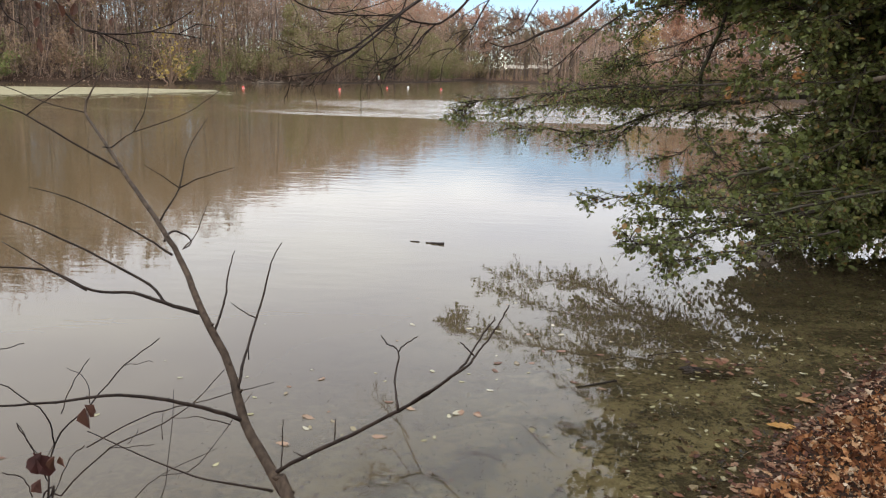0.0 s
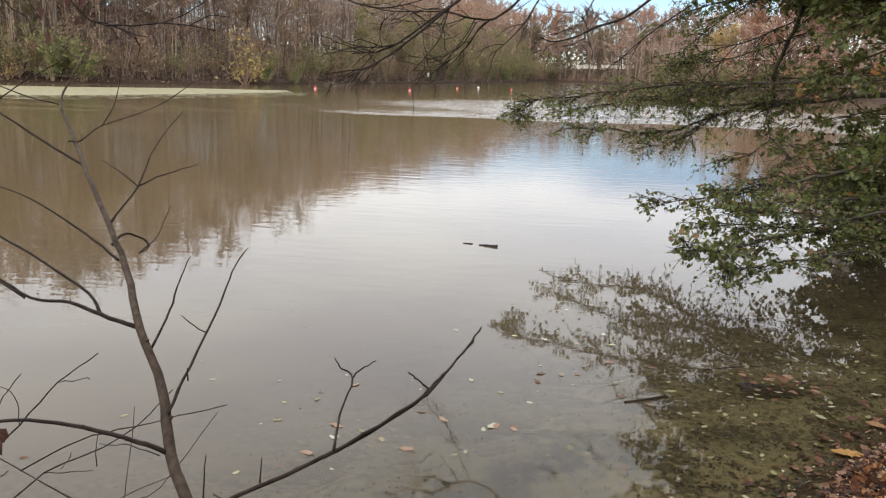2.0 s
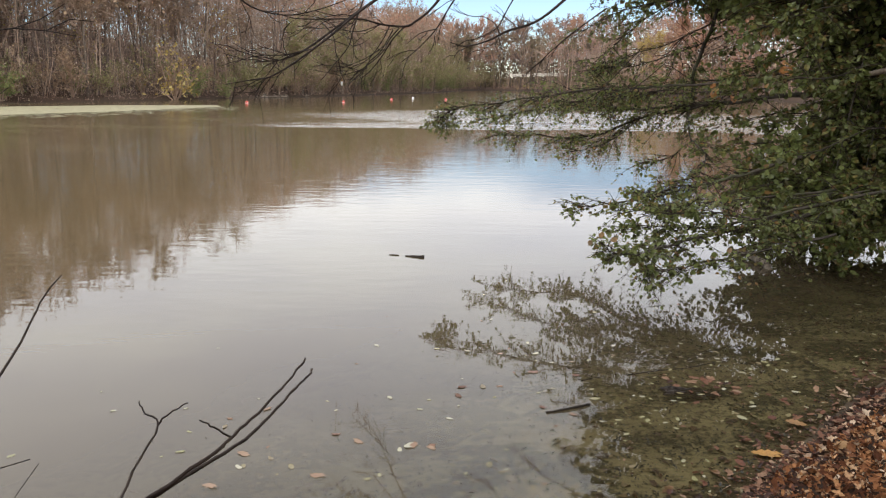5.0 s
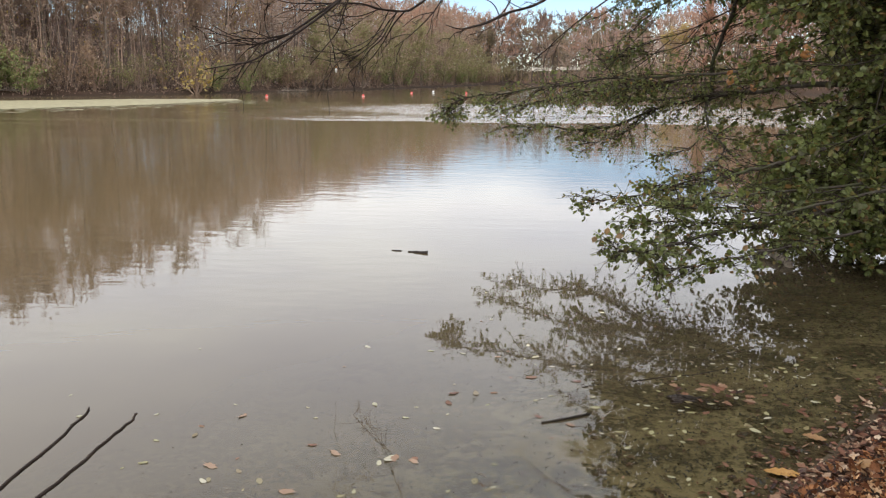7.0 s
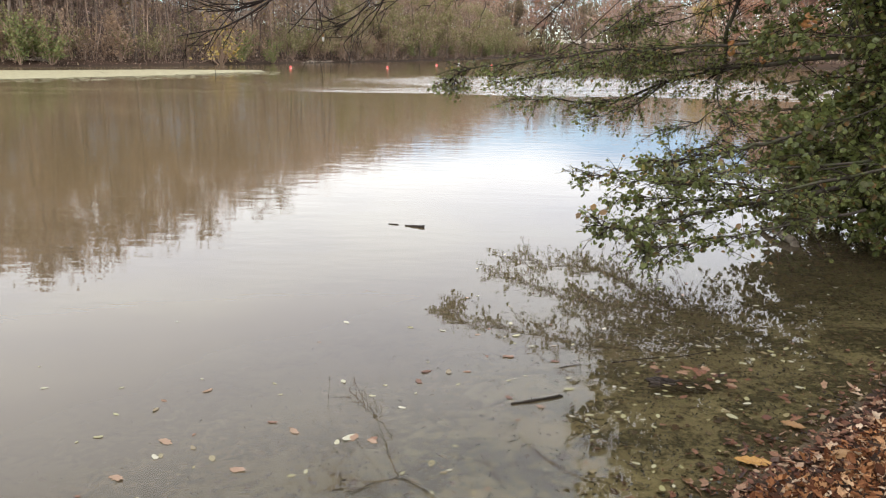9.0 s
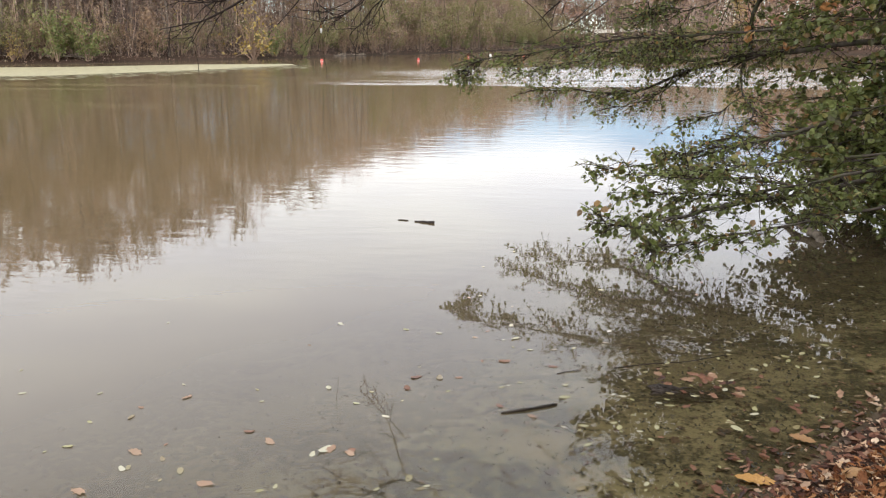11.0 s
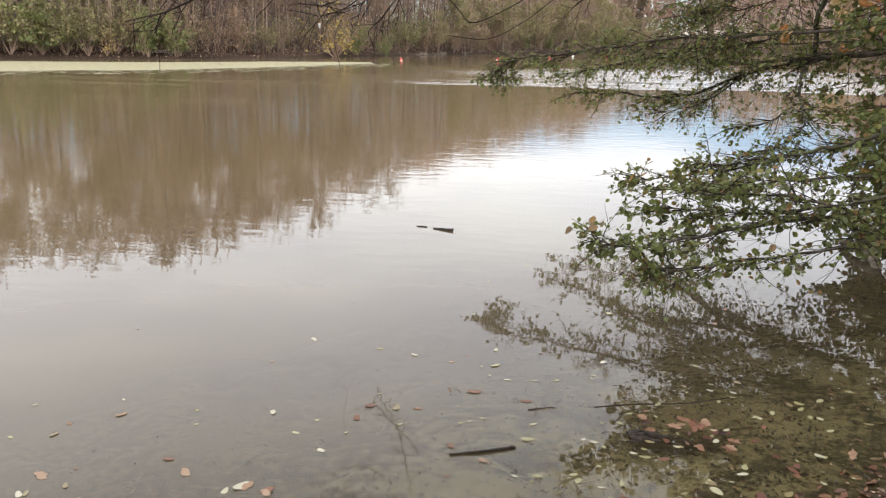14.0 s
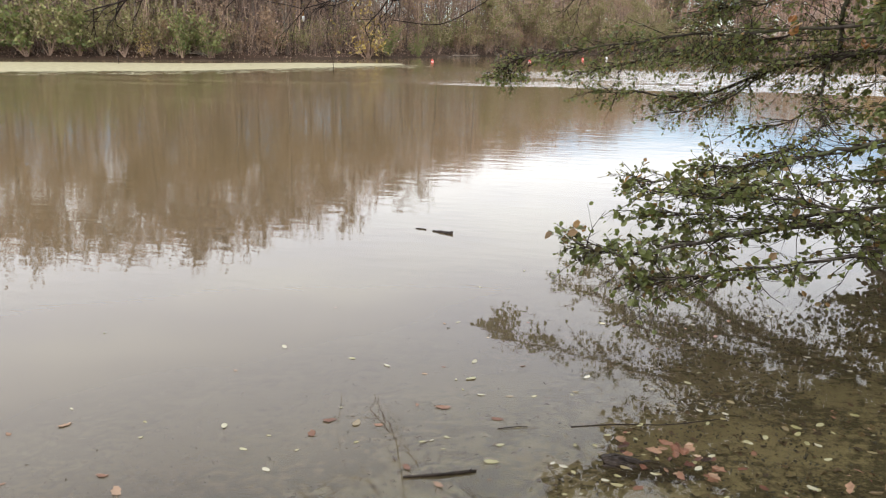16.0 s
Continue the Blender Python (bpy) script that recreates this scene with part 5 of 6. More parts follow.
def bare_overhang():
    rng = random.Random(8)
    ob = thing("overhanging_tree", pose(0, 0, 0), "leafless tree on the bank with thin branches hanging over the lake", "tree")
    b = Build()
    trunk = limb(b, [(8.3, 6.6, 0.2), (8.0, 6.5, 1.8), (7.4, 6.3, 3.6), (6.6, 6.2, 5.0), (5.6, 6.1, 6.2)], 0.16, 0.06, 10, rng, 0.01)
    part("trunk", b, BARK_DARK, ob)
    twigs = Build()
    for i, (pts, r0, r1) in enumerate(BARE_LIMBS):
        b = Build()
        line = limb(b, pts, r0 * 0.74, r1 * 0.85, 5)
        part("branch", b, BARK_TWIG, ob)
        if r0 < 0.0042:
            continue
        L = sum((line[k + 1] - line[k]).length for k in range(len(line) - 1))
        for s in range(int(L * 7)):
            u = rnd(rng, 0.1, 1.0) * (len(line) - 1)
            k = min(len(line) - 2, int(u))
            p = line[k].lerp(line[k + 1], u - k)
            d = (line[k + 1] - line[k]).normalized()
            nd = (d + jitter(rng, 0.75) + Vector((0, 0, -0.12))).normalized()
            q = [p]
            step = rnd(rng, 0.03, 0.085)
            for m in range(4):
                nd = (nd + jitter(rng, 0.28)).normalized()
                q.append(q[-1] + nd * step)
                if m in (1, 2):
                    e = (nd + jitter(rng, 0.8)).normalized()
                    twigs.tube([q[-1], q[-1] + e * step, q[-1] + (e + jitter(rng, 0.3)) * step * 1.8], [0.0022, 0.0018, 0.0012], 3, False)
            twigs.tube(q, [0.0032, 0.0028, 0.0024, 0.002, 0.0013], 3, False)
    # boughs from the trunk to the hanging branches, and more branches high over the water
    for to in ((3.2, 6.4, 3.1), (1.6, 5.6, 2.8), (0.6, 6.8, 2.75), (2.2, 7.2, 2.7), (0.0, 5.6, 3.3), (-0.4, 5.2, 3.9), (1.2, 6.4, 4.4), (-1.2, 5.0, 2.6)):
        b = Build()
        p = Vector((5.6, 6.1, 6.2)).lerp(Vector((7.4, 6.3, 3.6)), rnd(rng, 0, 0.8))
        e = Vector(to)
        line = limb(b, [p, p.lerp(e, 0.35) + Vector((0, 0, 0.5)), p.lerp(e, 0.7) + Vector((0, 0, 0.35)), e], 0.03, 0.004, 6, rng, 0.03)
        part("bough", b, BARK_DARK, ob)
        for s in range(16):
            u = rnd(rng, 0.3, 1.0) * (len(line) - 1)
            k = min(len(line) - 2, int(u))
            p2 = line[k].lerp(line[k + 1], u - k)
            nd = (Vector((-0.6, rnd(rng, -0.7, 0.7), rnd(rng, -0.1, 0.5)))).normalized()
            q = [p2]
            for m in range(4):
                nd = (nd + jitter(rng, 0.3)).normalized()
                q.append(q[-1] + nd * rnd(rng, 0.08, 0.2))
            twigs.tube(q, [0.006, 0.005, 0.004, 0.003, 0.002], 3, False)
    tagged(part("spray", twigs, BARK_TWIG, ob), kind="stuff")
    b = Build()
    for s in range(14):
        b.leaf(Vector((-1.18, 2.6, 1.78)) + jitter(rng, 0.12), Vector((0, 0, -1)) + jitter(rng, 0.5), jitter(rng, 1), rnd(rng, 0.025, 0.045), 0.55, 0.25)
    part("withered_leaves", b, LEAF_DEAD, ob, "withered dark red leaves", False)
    return ob


bare_overhang()


# a lost fishing float dangling from a branch
def fishing_float(p):
    ob = thing("fishing_float", pose(*p) @ Matrix.Scale(0.55, 4), "white and orange fishing float snagged on a branch", "fishing float")
    b = Build()
    zs = [(-0.055, 0.004), (-0.045, 0.010), (-0.02, 0.013), (0.0, 0.012)]
    b.tube([(0, 0, z) for z, r in zs], [r for z, r in zs], 10)
    part("body", b, BUOY_WHITE, ob)
    b = Build()
    zs = [(0.0, 0.012), (0.02, 0.010), (0.035, 0.004), (0.06, 0.002)]
    b.tube([(0, 0, z) for z, r in zs], [r for z, r in zs], 10)
    part("tip", b, LEAF_ORANGE, ob, "orange tip")
    b = Build()
    b.tube([(0, 0, 0.05), (0.003, 0, 0.14)], [0.0008, 0.0008], 4)
    part("line", b, LINE, ob)


fishing_float((-0.52, 6.09, 1.58))


# ---- sapling and brush on the near bank ----
SAPLING_LIMBS = [
    ([(-0.19, 1.07, 1.00), (-0.21, 1.10, 1.02), (-0.23, 1.12, 1.04), (-0.29, 1.19, 1.09), (-0.33, 1.26, 1.15), (-0.39, 1.32, 1.22), (-0.45, 1.41, 1.28), (-0.51, 1.48, 1.33), (-0.63, 1.63, 1.40), (-0.73, 1.76, 1.46), (-0.81, 1.86, 1.51), (-0.81, 1.90, 1.56), (-0.79, 1.94, 1.62)], 0.0105, 0.002),
    ([(-0.231, 1.120, 1.042), (-0.169, 1.120, 1.081), (-0.063, 1.130, 1.135), (-0.007, 1.140, 1.169), (0.025, 1.181, 1.179), (0.048, 1.261, 1.171), (0.065, 1.322, 1.175), (0.086, 1.377, 1.191), (0.101, 1.398, 1.201), (0.103, 1.409, 1.205)], 0.0048, 0.002),
    ([(-0.063, 1.130, 1.135), (-0.031, 1.130, 1.157), (0.041, 1.144, 1.205), (0.060, 1.173, 1.216), (0.074, 1.203, 1.224), (0.097, 1.247, 1.241), (0.113, 1.285, 1.257), (0.117, 1.291, 1.263)], 0.0036, 0.0018),
    ([(-0.05, 1.12, 1.15), (-0.06, 1.20, 1.16), (-0.06, 1.28, 1.18), (-0.08, 1.29, 1.19), (-0.09, 1.30, 1.20)], 0.0028, 0.0014),
    ([(-0.06, 1.28, 1.18), (-0.05, 1.29, 1.19), (-0.03, 1.30, 1.20)], 0.002, 0.0013),
    ([(0.060, 1.173, 1.216), (0.047, 1.159, 1.233), (0.037, 1.144, 1.248)], 0.002, 0.0014),
    ([(-0.140, 1.110, 1.104), (-0.140, 1.120, 1.133)], 0.0018, 0.0012),
    ([(-0.180, 1.110, 1.074), (-0.200, 1.110, 1.084)], 0.0018, 0.0012),
    ([(-0.22, 1.12, 1.05), (-0.22, 1.13, 1.09), (-0.22, 1.14, 1.12)], 0.002, 0.0012),
    ([(-0.31, 1.23, 1.13), (-0.32, 1.33, 1.16), (-0.32, 1.46, 1.22), (-0.32, 1.52, 1.26), (-0.31, 1.57, 1.29)], 0.0042, 0.0016),
    ([(-0.32, 1.40, 1.19), (-0.35, 1.41, 1.20), (-0.37, 1.42, 1.21)], 0.0018, 0.0012),
    ([(-0.31, 1.30, 1.15), (-0.31, 1.30, 1.17)], 0.0018, 0.0012),
    ([(-0.37, 1.31, 1.19), (-0.37, 1.38, 1.23), (-0.38, 1.44, 1.26), (-0.38, 1.49, 1.29)], 0.0035, 0.0015),
    ([(-0.39, 1.32, 1.22), (-0.46, 1.34, 1.23), (-0.52, 1.36, 1.24), (-0.61, 1.40, 1.23), (-0.71, 1.45, 1.25), (-0.83, 1.50, 1.24), (-1.00, 1.56, 1.23)], 0.0055, 0.002),
    ([(-0.46, 1.34, 1.23), (-0.50, 1.38, 1.25), (-0.61, 1.44, 1.28), (-0.73, 1.50, 1.31), (-0.85, 1.56, 1.33), (-0.97, 1.60, 1.37)], 0.0045, 0.0015),
    ([(-0.62, 1.40, 1.23), (-0.74, 1.45, 1.27), (-0.82, 1.50, 1.29)], 0.003, 0.0012),
    ([(-0.29, 1.19, 1.09), (-0.33, 1.18, 1.11), (-0.40, 1.17, 1.13), (-0.47, 1.16, 1.14), (-0.56, 1.15, 1.13), (-0.63, 1.13, 1.13), (-0.71, 1.10, 1.13)], 0.0055, 0.002),
    ([(-0.50, 1.46, 1.31), (-0.50, 1.50, 1.32), (-0.49, 1.53, 1.31), (-0.48, 1.55, 1.29), (-0.49, 1.53, 1.28)], 0.004, 0.0018),
    ([(-0.49, 1.53, 1.28), (-0.48, 1.58, 1.30), (-0.47, 1.62, 1.35)], 0.002, 0.001),
    ([(-0.48, 1.44, 1.29), (-0.54, 1.48, 1.31), (-0.65, 1.55, 1.34), (-0.74, 1.60, 1.36), (-0.84, 1.65, 1.37)], 0.0035, 0.0013),
    ([(-0.65, 1.66, 1.41), (-0.74, 1.68, 1.45), (-0.87, 1.72, 1.51), (-0.94, 1.74, 1.53), (-1.04, 1.76, 1.57)], 0.0038, 0.0015),
    ([(-0.87, 1.72, 1.51), (-0.83, 1.72, 1.54), (-0.76, 1.72, 1.58), (-0.70, 1.72, 1.61)], 0.0022, 0.001),
    ([(-0.52, 1.50, 1.34), (-0.51, 1.58, 1.39), (-0.53, 1.70, 1.45), (-0.52, 1.81, 1.51)], 0.003, 0.0012),
    ([(-0.51, 1.58, 1.39), (-0.47, 1.60, 1.41), (-0.41, 1.61, 1.43)], 0.0024, 0.0012),
    ([(-0.51, 1.58, 1.39), (-0.55, 1.60, 1.41), (-0.59, 1.61, 1.43)], 0.0018, 0.001),
    ([(-0.71, 1.71, 1.45), (-0.70, 1.74, 1.45), (-0.66, 1.75, 1.48), (-0.56, 1.78, 1.52), (-0.49, 1.80, 1.57)], 0.0026, 0.0012),
    ([(-0.66, 1.75, 1.48), (-0.64, 1.77, 1.53), (-0.64, 1.80, 1.59)], 0.002, 0.001),
    ([(-0.81, 1.86, 1.51), (-0.90, 1.86, 1.53), (-0.98, 1.86, 1.56), (-1.07, 1.86, 1.59)], 0.0024, 0.0012),
    ([(-0.23, 1.11, 1.02), (-0.33, 1.12, 1.03), (-0.42, 1.15, 1.04), (-0.53, 1.18, 1.07)], 0.003, 0.0013),
]
BUSH_LIMBS = [
    ([(-0.67, 1.25, 0.83), (-0.63, 1.28, 0.90), (-0.56, 1.32, 0.97), (-0.45, 1.36, 1.02), (-0.38, 1.40, 1.09)], 0.003, 0.001),
    ([(-0.62, 1.20, 0.87), (-0.62, 1.22, 0.93), (-0.63, 1.27, 1.00), (-0.58, 1.30, 1.06), (-0.53, 1.33, 1.12), (-0.48, 1.36, 1.16)], 0.003, 0.0012),
    ([(-0.63, 1.27, 1.00), (-0.63, 1.25, 1.06), (-0.67, 1.22, 1.12), (-0.71, 1.20, 1.15)], 0.002, 0.001),
    ([(-0.62, 1.28, 1.05), (-0.61, 1.30, 1.09), (-0.59, 1.33, 1.13)], 0.0015, 0.001),
    ([(-0.60, 1.32, 0.97), (-0.51, 1.34, 1.02), (-0.43, 1.36, 1.04), (-0.29, 1.40, 1.07)], 0.002, 0.001),
    ([(-0.60, 1.50, 0.67), (-0.54, 1.50, 0.78), (-0.53, 1.52, 0.87), (-0.53, 1.56, 0.98)], 0.0018, 0.0008),
    ([(-0.65, 1.50, 0.67), (-0.57, 1.50, 0.80), (-0.44, 1.55, 0.86)], 0.0018, 0.0008),
    ([(-0.54, 1.50, 0.82), (-0.47, 1.52, 0.84), (-0.37, 1.56, 0.98)], 0.0015, 0.0008),
    ([(-0.62, 1.10, 1.04), (-0.60, 1.12, 1.02), (-0.59, 1.12, 0.99)], 0.0015, 0.001),
    ([(-0.62, 1.22, 0.96), (-0.63, 1.20, 1.03), (-0.65, 1.20, 1.07)], 0.0015, 0.0008),
    ([(-0.46, 1.30, 1.00), (-0.46, 1.30, 1.03), (-0.46, 1.31, 1.05)], 0.0012, 0.0007),
    ([(-0.32, 1.22, 1.07), (-0.37, 1.24, 1.07), (-0.43, 1.26, 1.06)], 0.0014, 0.0007),
    ([(-0.65, 1.20, 1.07), (-0.63, 1.20, 1.03), (-0.61, 1.20, 1.01), (-0.60, 1.21, 1.03)], 0.0014, 0.0008),
    ([(-0.57, 1.25, 1.01), (-0.59, 1.24, 0.99), (-0.61, 1.22, 0.94)], 0.0014, 0.001),
    ([(-0.50, 1.30, 1.02), (-0.51, 1.30, 1.00), (-0.52, 1.30, 0.99)], 0.0011, 0.0007),
    ([(-0.58, 1.30, 1.06), (-0.59, 1.31, 1.10), (-0.62, 1.31, 1.12)], 0.0012, 0.0007),
    ([(-0.56, 1.32, 0.97), (-0.52, 1.33, 0.97), (-0.49, 1.34, 0.97)], 0.0012, 0.0007),
    ([(-0.53, 1.33, 1.12), (-0.50, 1.35, 1.12), (-0.49, 1.35, 1.12)], 0.0011, 0.0007),
    ([(-0.66, 1.10, 1.20), (-0.62, 1.12, 1.22), (-0.60, 1.15, 1.22)], 0.0015, 0.0008),
]


def sapling():
    rng = random.Random(4)
    ob = thing("sapling", pose(0, 0, 0), "thin leafless sapling leaning from the bank over the water", "sapling")
    for i, (pts, r0, r1) in enumerate(SAPLING_LIMBS):
        b = Build()
        if i == 0:
            first = Vector(pts[0])
            pts = [(first.x + 0.5, first.y - 0.55, height_at(first.x + 0.5, first.y - 0.55) - 0.05), (first.x + 0.32, first.y - 0.36, 0.42)] + pts
            r0 *= 1.35
        k = 0.80 if i == 0 else 0.64
        r0, r1 = r0 * k, r1 * 0.6
        line = limb(b, pts, r0, r1, 8 if i == 0 else 6, rng, 0.001)
        # buds and knuckles
        for s in range(len(line) // 2):
            k = rng.randrange(1, len(line))
            d = jitter(rng, 1).normalized()
            rr = (r0 + (r1 - r0) * k / len(line))
            b.tube([line[k], line[k] + d * rr * 1.7], [rr * 0.6, rr * 0.2], 4)
        part("stem" if i == 0 else "branch", b, BARK_SAPLING if i == 0 else BARK_TWIG, ob)
    return ob


def brush():
    ob = thing("brushwood", pose(0, 0, 0), "thin bare twigs of a low bush on the bank", "bush")
    for i, (pts, r0, r1) in enumerate(BUSH_LIMBS):
        b = Build()
        if i < 2:
            f = Vector(pts[0])
            pts = [(f.x * 0.9 - 0.05, f.y - 0.5, height_at(f.x * 0.9 - 0.05, f.y - 0.5) - 0.03)] + pts
        limb(b, pts, r0 * 0.7, r1 * 0.8, 5, random.Random(i), 0.0016)
        part("twig", b, BARK_TWIG, ob)
    rng = random.Random(3)
    for p, s in (((-0.53, 1.18, 1.11), 0.035), ((-0.57, 1.10, 1.07), 0.045), ((-0.565, 1.10, 1.03), 0.03), ((-0.54, 1.10, 1.07), 0.026)):
        b = Build()
        for k in range(2):
            b.leaf(Vector(p) + jitter(rng, 0.004), Vector((0.1, 0, -1)) + jitter(rng, 0.25), jitter(rng, 1), s * (1.15 - 0.35 * k), 0.5, 0.45, rng)
        part("withered_leaf", b, LEAF_DEAD, ob, "curled dark withered leaf", False)
    return ob


sapling()
brush()


# ---- wood in the water ----
def driftwood(name, pts, radii, mat, label, category, stubs=0, seed=1, reach=3.0):
    rng = random.Random(seed)
    ob = thing(name, pose(0, 0, 0), label, category)
    b = Build()
    line = smooth_line(pts, 5)
    n = len(line)
    rr = [radii[0] + (radii[-1] - radii[0]) * i / (n - 1) for i in range(n)]
    b.tube([q + jitter(rng, radii[0] * 0.15) for q in line], [r * rnd(rng, 0.85, 1.15) for r in rr], 8)
    part("wood", b, mat, ob)
    for s in range(stubs):
        b = Build()
        k = rng.randrange(1, n - 1)
        d = (jitter(rng, 1) + Vector((0, 0, 0.6))).normalized()
        b.tube([line[k], line[k] + d * rr[k] * reach], [rr[k] * 0.5, rr[k] * 0.25], 5)
        part("stub", b, mat, ob)
    return ob


driftwood("floating_log", [(-0.165, 7.57, 0.0), (-0.09, 7.55, 0.003), (-0.03, 7.53, 0.004), (0.005, 7.53, 0.002)], (0.009, 0.019), WET_WOOD, "dark waterlogged piece of wood floating on the lake", "driftwood", 1)
driftwood("floating_stick", [(-0.32, 7.615, 0.002), (-0.28, 7.61, 0.003), (-0.23, 7.60, 0.002)], (0.005, 0.007), WET_WOOD, "short dark stick floating on the lake", "stick")
driftwood("floating_stick", [(0.752, 4.05, 0.003), (0.868, 4.10, 0.005), (0.982, 4.16, 0.004)], (0.005, 0.0065), WET_WOOD, "brown stick floating in the shallows", "stick", 2)
driftwood("twig", [(0.99, 4.49, 0.002), (1.05, 4.52, 0.004), (1.10, 4.54, 0.003)], (0.0022, 0.0018), WET_WOOD, "small forked twig in the shallows", "twig", 5, 5, 16.0)
driftwood("long_twig", [(1.26, 4.59, 0.0), (1.43, 4.66, 0.001), (1.63, 4.72, 0.0), (1.83, 4.83, 0.0)], (0.003, 0.002), WET_WOOD, "long thin twig lying in the shallows", "twig", 1, 6)
ob = thing("sunken_log", pose(1.40, 4.36, 0, 0, 0, 6), "rotten splintered log half sunk in the shallows", "log")
for k, (dy, z, r, x0, x1) in enumerate(((-0.034, -0.004, 0.010, -0.012, 0.30), (-0.018, 0.006, 0.012, 0.004, 0.20), (0.0, 0.012, 0.011, -0.006, 0.15), (0.016, 0.010, 0.010, 0.014, 0.24),
                                         (0.030, 0.004, 0.011, 0.0, 0.33), (0.044, -0.006, 0.010, -0.010, 0.27), (0.008, -0.010, 0.017, 0.006, 0.40))):
    b = Build()
    n = 14
    rough = random.Random(60 + k)
    pts = [Vector((x0 + (x1 - x0) * j / n, dy + 0.004 * math.sin(j * 1.3 + k), z - 0.05 * (j / n) ** 2)) + jitter(rough, 0.0025) for j in range(n + 1)]
    b.tube(pts, [r * rnd(rough, 0.55, 1.2) * (0.45 if j in (0, n) else 1) for j in range(n + 1)], 6)
    part("splinter", b, WET_WOOD, ob, smooth=False)
driftwood("broken_bough", [(2.97, 7.86, 0.03), (3.00, 7.66, 0.05), (3.02, 7.47, 0.04), (3.05, 7.32, 0.03), (3.06, 7.25, -0.02)], (0.026, 0.036), DRIFTWOOD, "weathered broken bough leaning out of the water", "driftwood", 1, 8)


# ---- leaves afloat and leaf litter ----
def leaf_mesh(name, mat, kind, seed):
    """A flat leaf about 1 long, a little curled: oval, or with pointed lobes."""
    rng = random.Random(seed)
    b = Build()
    n = 18
    b.v.append((0, 0, 0.01))
    for i in range(n):
        a = 2 * math.pi * i / n
        if kind == "oval":
            r = 0.5 * rnd(rng, 0.92, 1.06)
            x, y = r * math.cos(a), 0.25 * math.sin(a) * (1 - 0.3 * math.cos(a)) * rnd(rng, 0.9, 1.08)
        else:
            r = 0.5 * (0.66 + 0.34 * abs(math.cos(3.5 * a + seed))) * rnd(rng, 0.75, 1.15)
            x, y = r * math.cos(a), r * 0.55 * math.sin(a)
        b.v.append((x, y, 0.02 + 0.10 * (x * x) + 0.06 * y * rnd(rng, 0.2, 1)))
    for i in range(n):
        b.f.append((0, 1 + i, 1 + (i + 1) % n))
    o = len(b.v)
    b.v += [(-0.45, 0.012, 0.03), (-0.45, -0.012, 0.03), (-0.75, 0.0, 0.035)]
    b.f.append((o, o + 1, o + 2))
    return b.mesh(name, mat, False)


PALE = [leaf_mesh("floating_leaf", LEAF_FLOAT_PALE, "oval", s) for s in (1, 2, 3)]
REDS = [leaf_mesh("floating_leaf", LEAF_FLOAT_RED, "lobed", s) for s in (4, 5, 6)]
rng = random.Random(77)


def float_leaf(x, y, red=False, size=None):
    me = rng.choice(REDS if red else PALE)
    s = size or (rnd(rng, 0.03, 0.06) if red else 0.020 + 0.038 * rng.random() ** 1.5)
    ob = new("floating_leaf", me)
    z = max(0.0015, height_at(x, y) + 0.003)
    s *= 0.88
    ob.matrix_world = pose(x, y, z, rnd(rng, -4, 4), rnd(rng, -4, 4), rnd(rng, 0, 360)) @ Matrix.Scale(s, 4)
    return tagged(ob, "reddish-brown oak leaf afloat in the shallows" if red else "pale yellow oval leaf afloat in the shallows", "leaf",
                  "fallen leaves on the water")


RED_LEAVES = [(-0.62, 4.04, 0.066), (-0.24, 3.77, 0.058), (-0.13, 3.70, 0.077), (0.20, 3.67, 0.059), (0.32, 4.25, 0.068), (0.34, 4.37, 0.075),
              (0.54, 4.39, 0.049), (0.74, 4.61, 0.085), (0.63, 4.60, 0.031), (0.74, 4.12, 0.059), (0.88, 4.04, 0.061), (0.57, 4.91, 0.039),
              (0.97, 4.57, 0.060), (1.53, 4.21, 0.054), (1.67, 4.33, 0.071), (1.62, 4.56, 0.085), (1.67, 4.52, 0.059), (1.70, 4.57, 0.055),
              (0.78, 3.90, 0.030), (1.93, 4.57, 0.051), (-0.67, 3.28, 0.082), (-0.61, 3.56, 0.085), (-0.26, 3.38, 0.085), (0.12, 3.67, 0.077),
              (0.20, 3.65, 0.066), (-0.77, 3.92, 0.039), (1.47, 3.70, 0.047)]
PALE_LEAVES = [(-0.03, 4.21, 0.050), (0.13, 4.07, 0.038), (0.17, 4.19, 0.024), (0.32, 4.12, 0.023), (0.10, 3.67, 0.077), (0.45, 4.38, 0.064),
               (0.74, 4.31, 0.029), (0.77, 4.33, 0.024), (0.82, 4.37, 0.029), (0.83, 4.28, 0.020), (0.72, 4.89, 0.022), (0.78, 4.92, 0.061),
               (0.86, 4.77, 0.037), (0.98, 4.79, 0.037), (1.08, 4.82, 0.032), (1.02, 4.24, 0.064), (1.09, 3.98, 0.043), (1.21, 4.02, 0.039),
               (1.23, 3.98, 0.047), (1.31, 3.96, 0.030), (1.38, 4.00, 0.038), (1.35, 4.12, 0.020), (1.23, 4.29, 0.032), (1.27, 4.28, 0.037),
               (1.31, 4.25, 0.032), (1.42, 4.23, 0.036), (1.46, 4.27, 0.032), (1.46, 4.21, 0.050), (1.11, 4.29, 0.020), (1.58, 4.32, 0.033)]
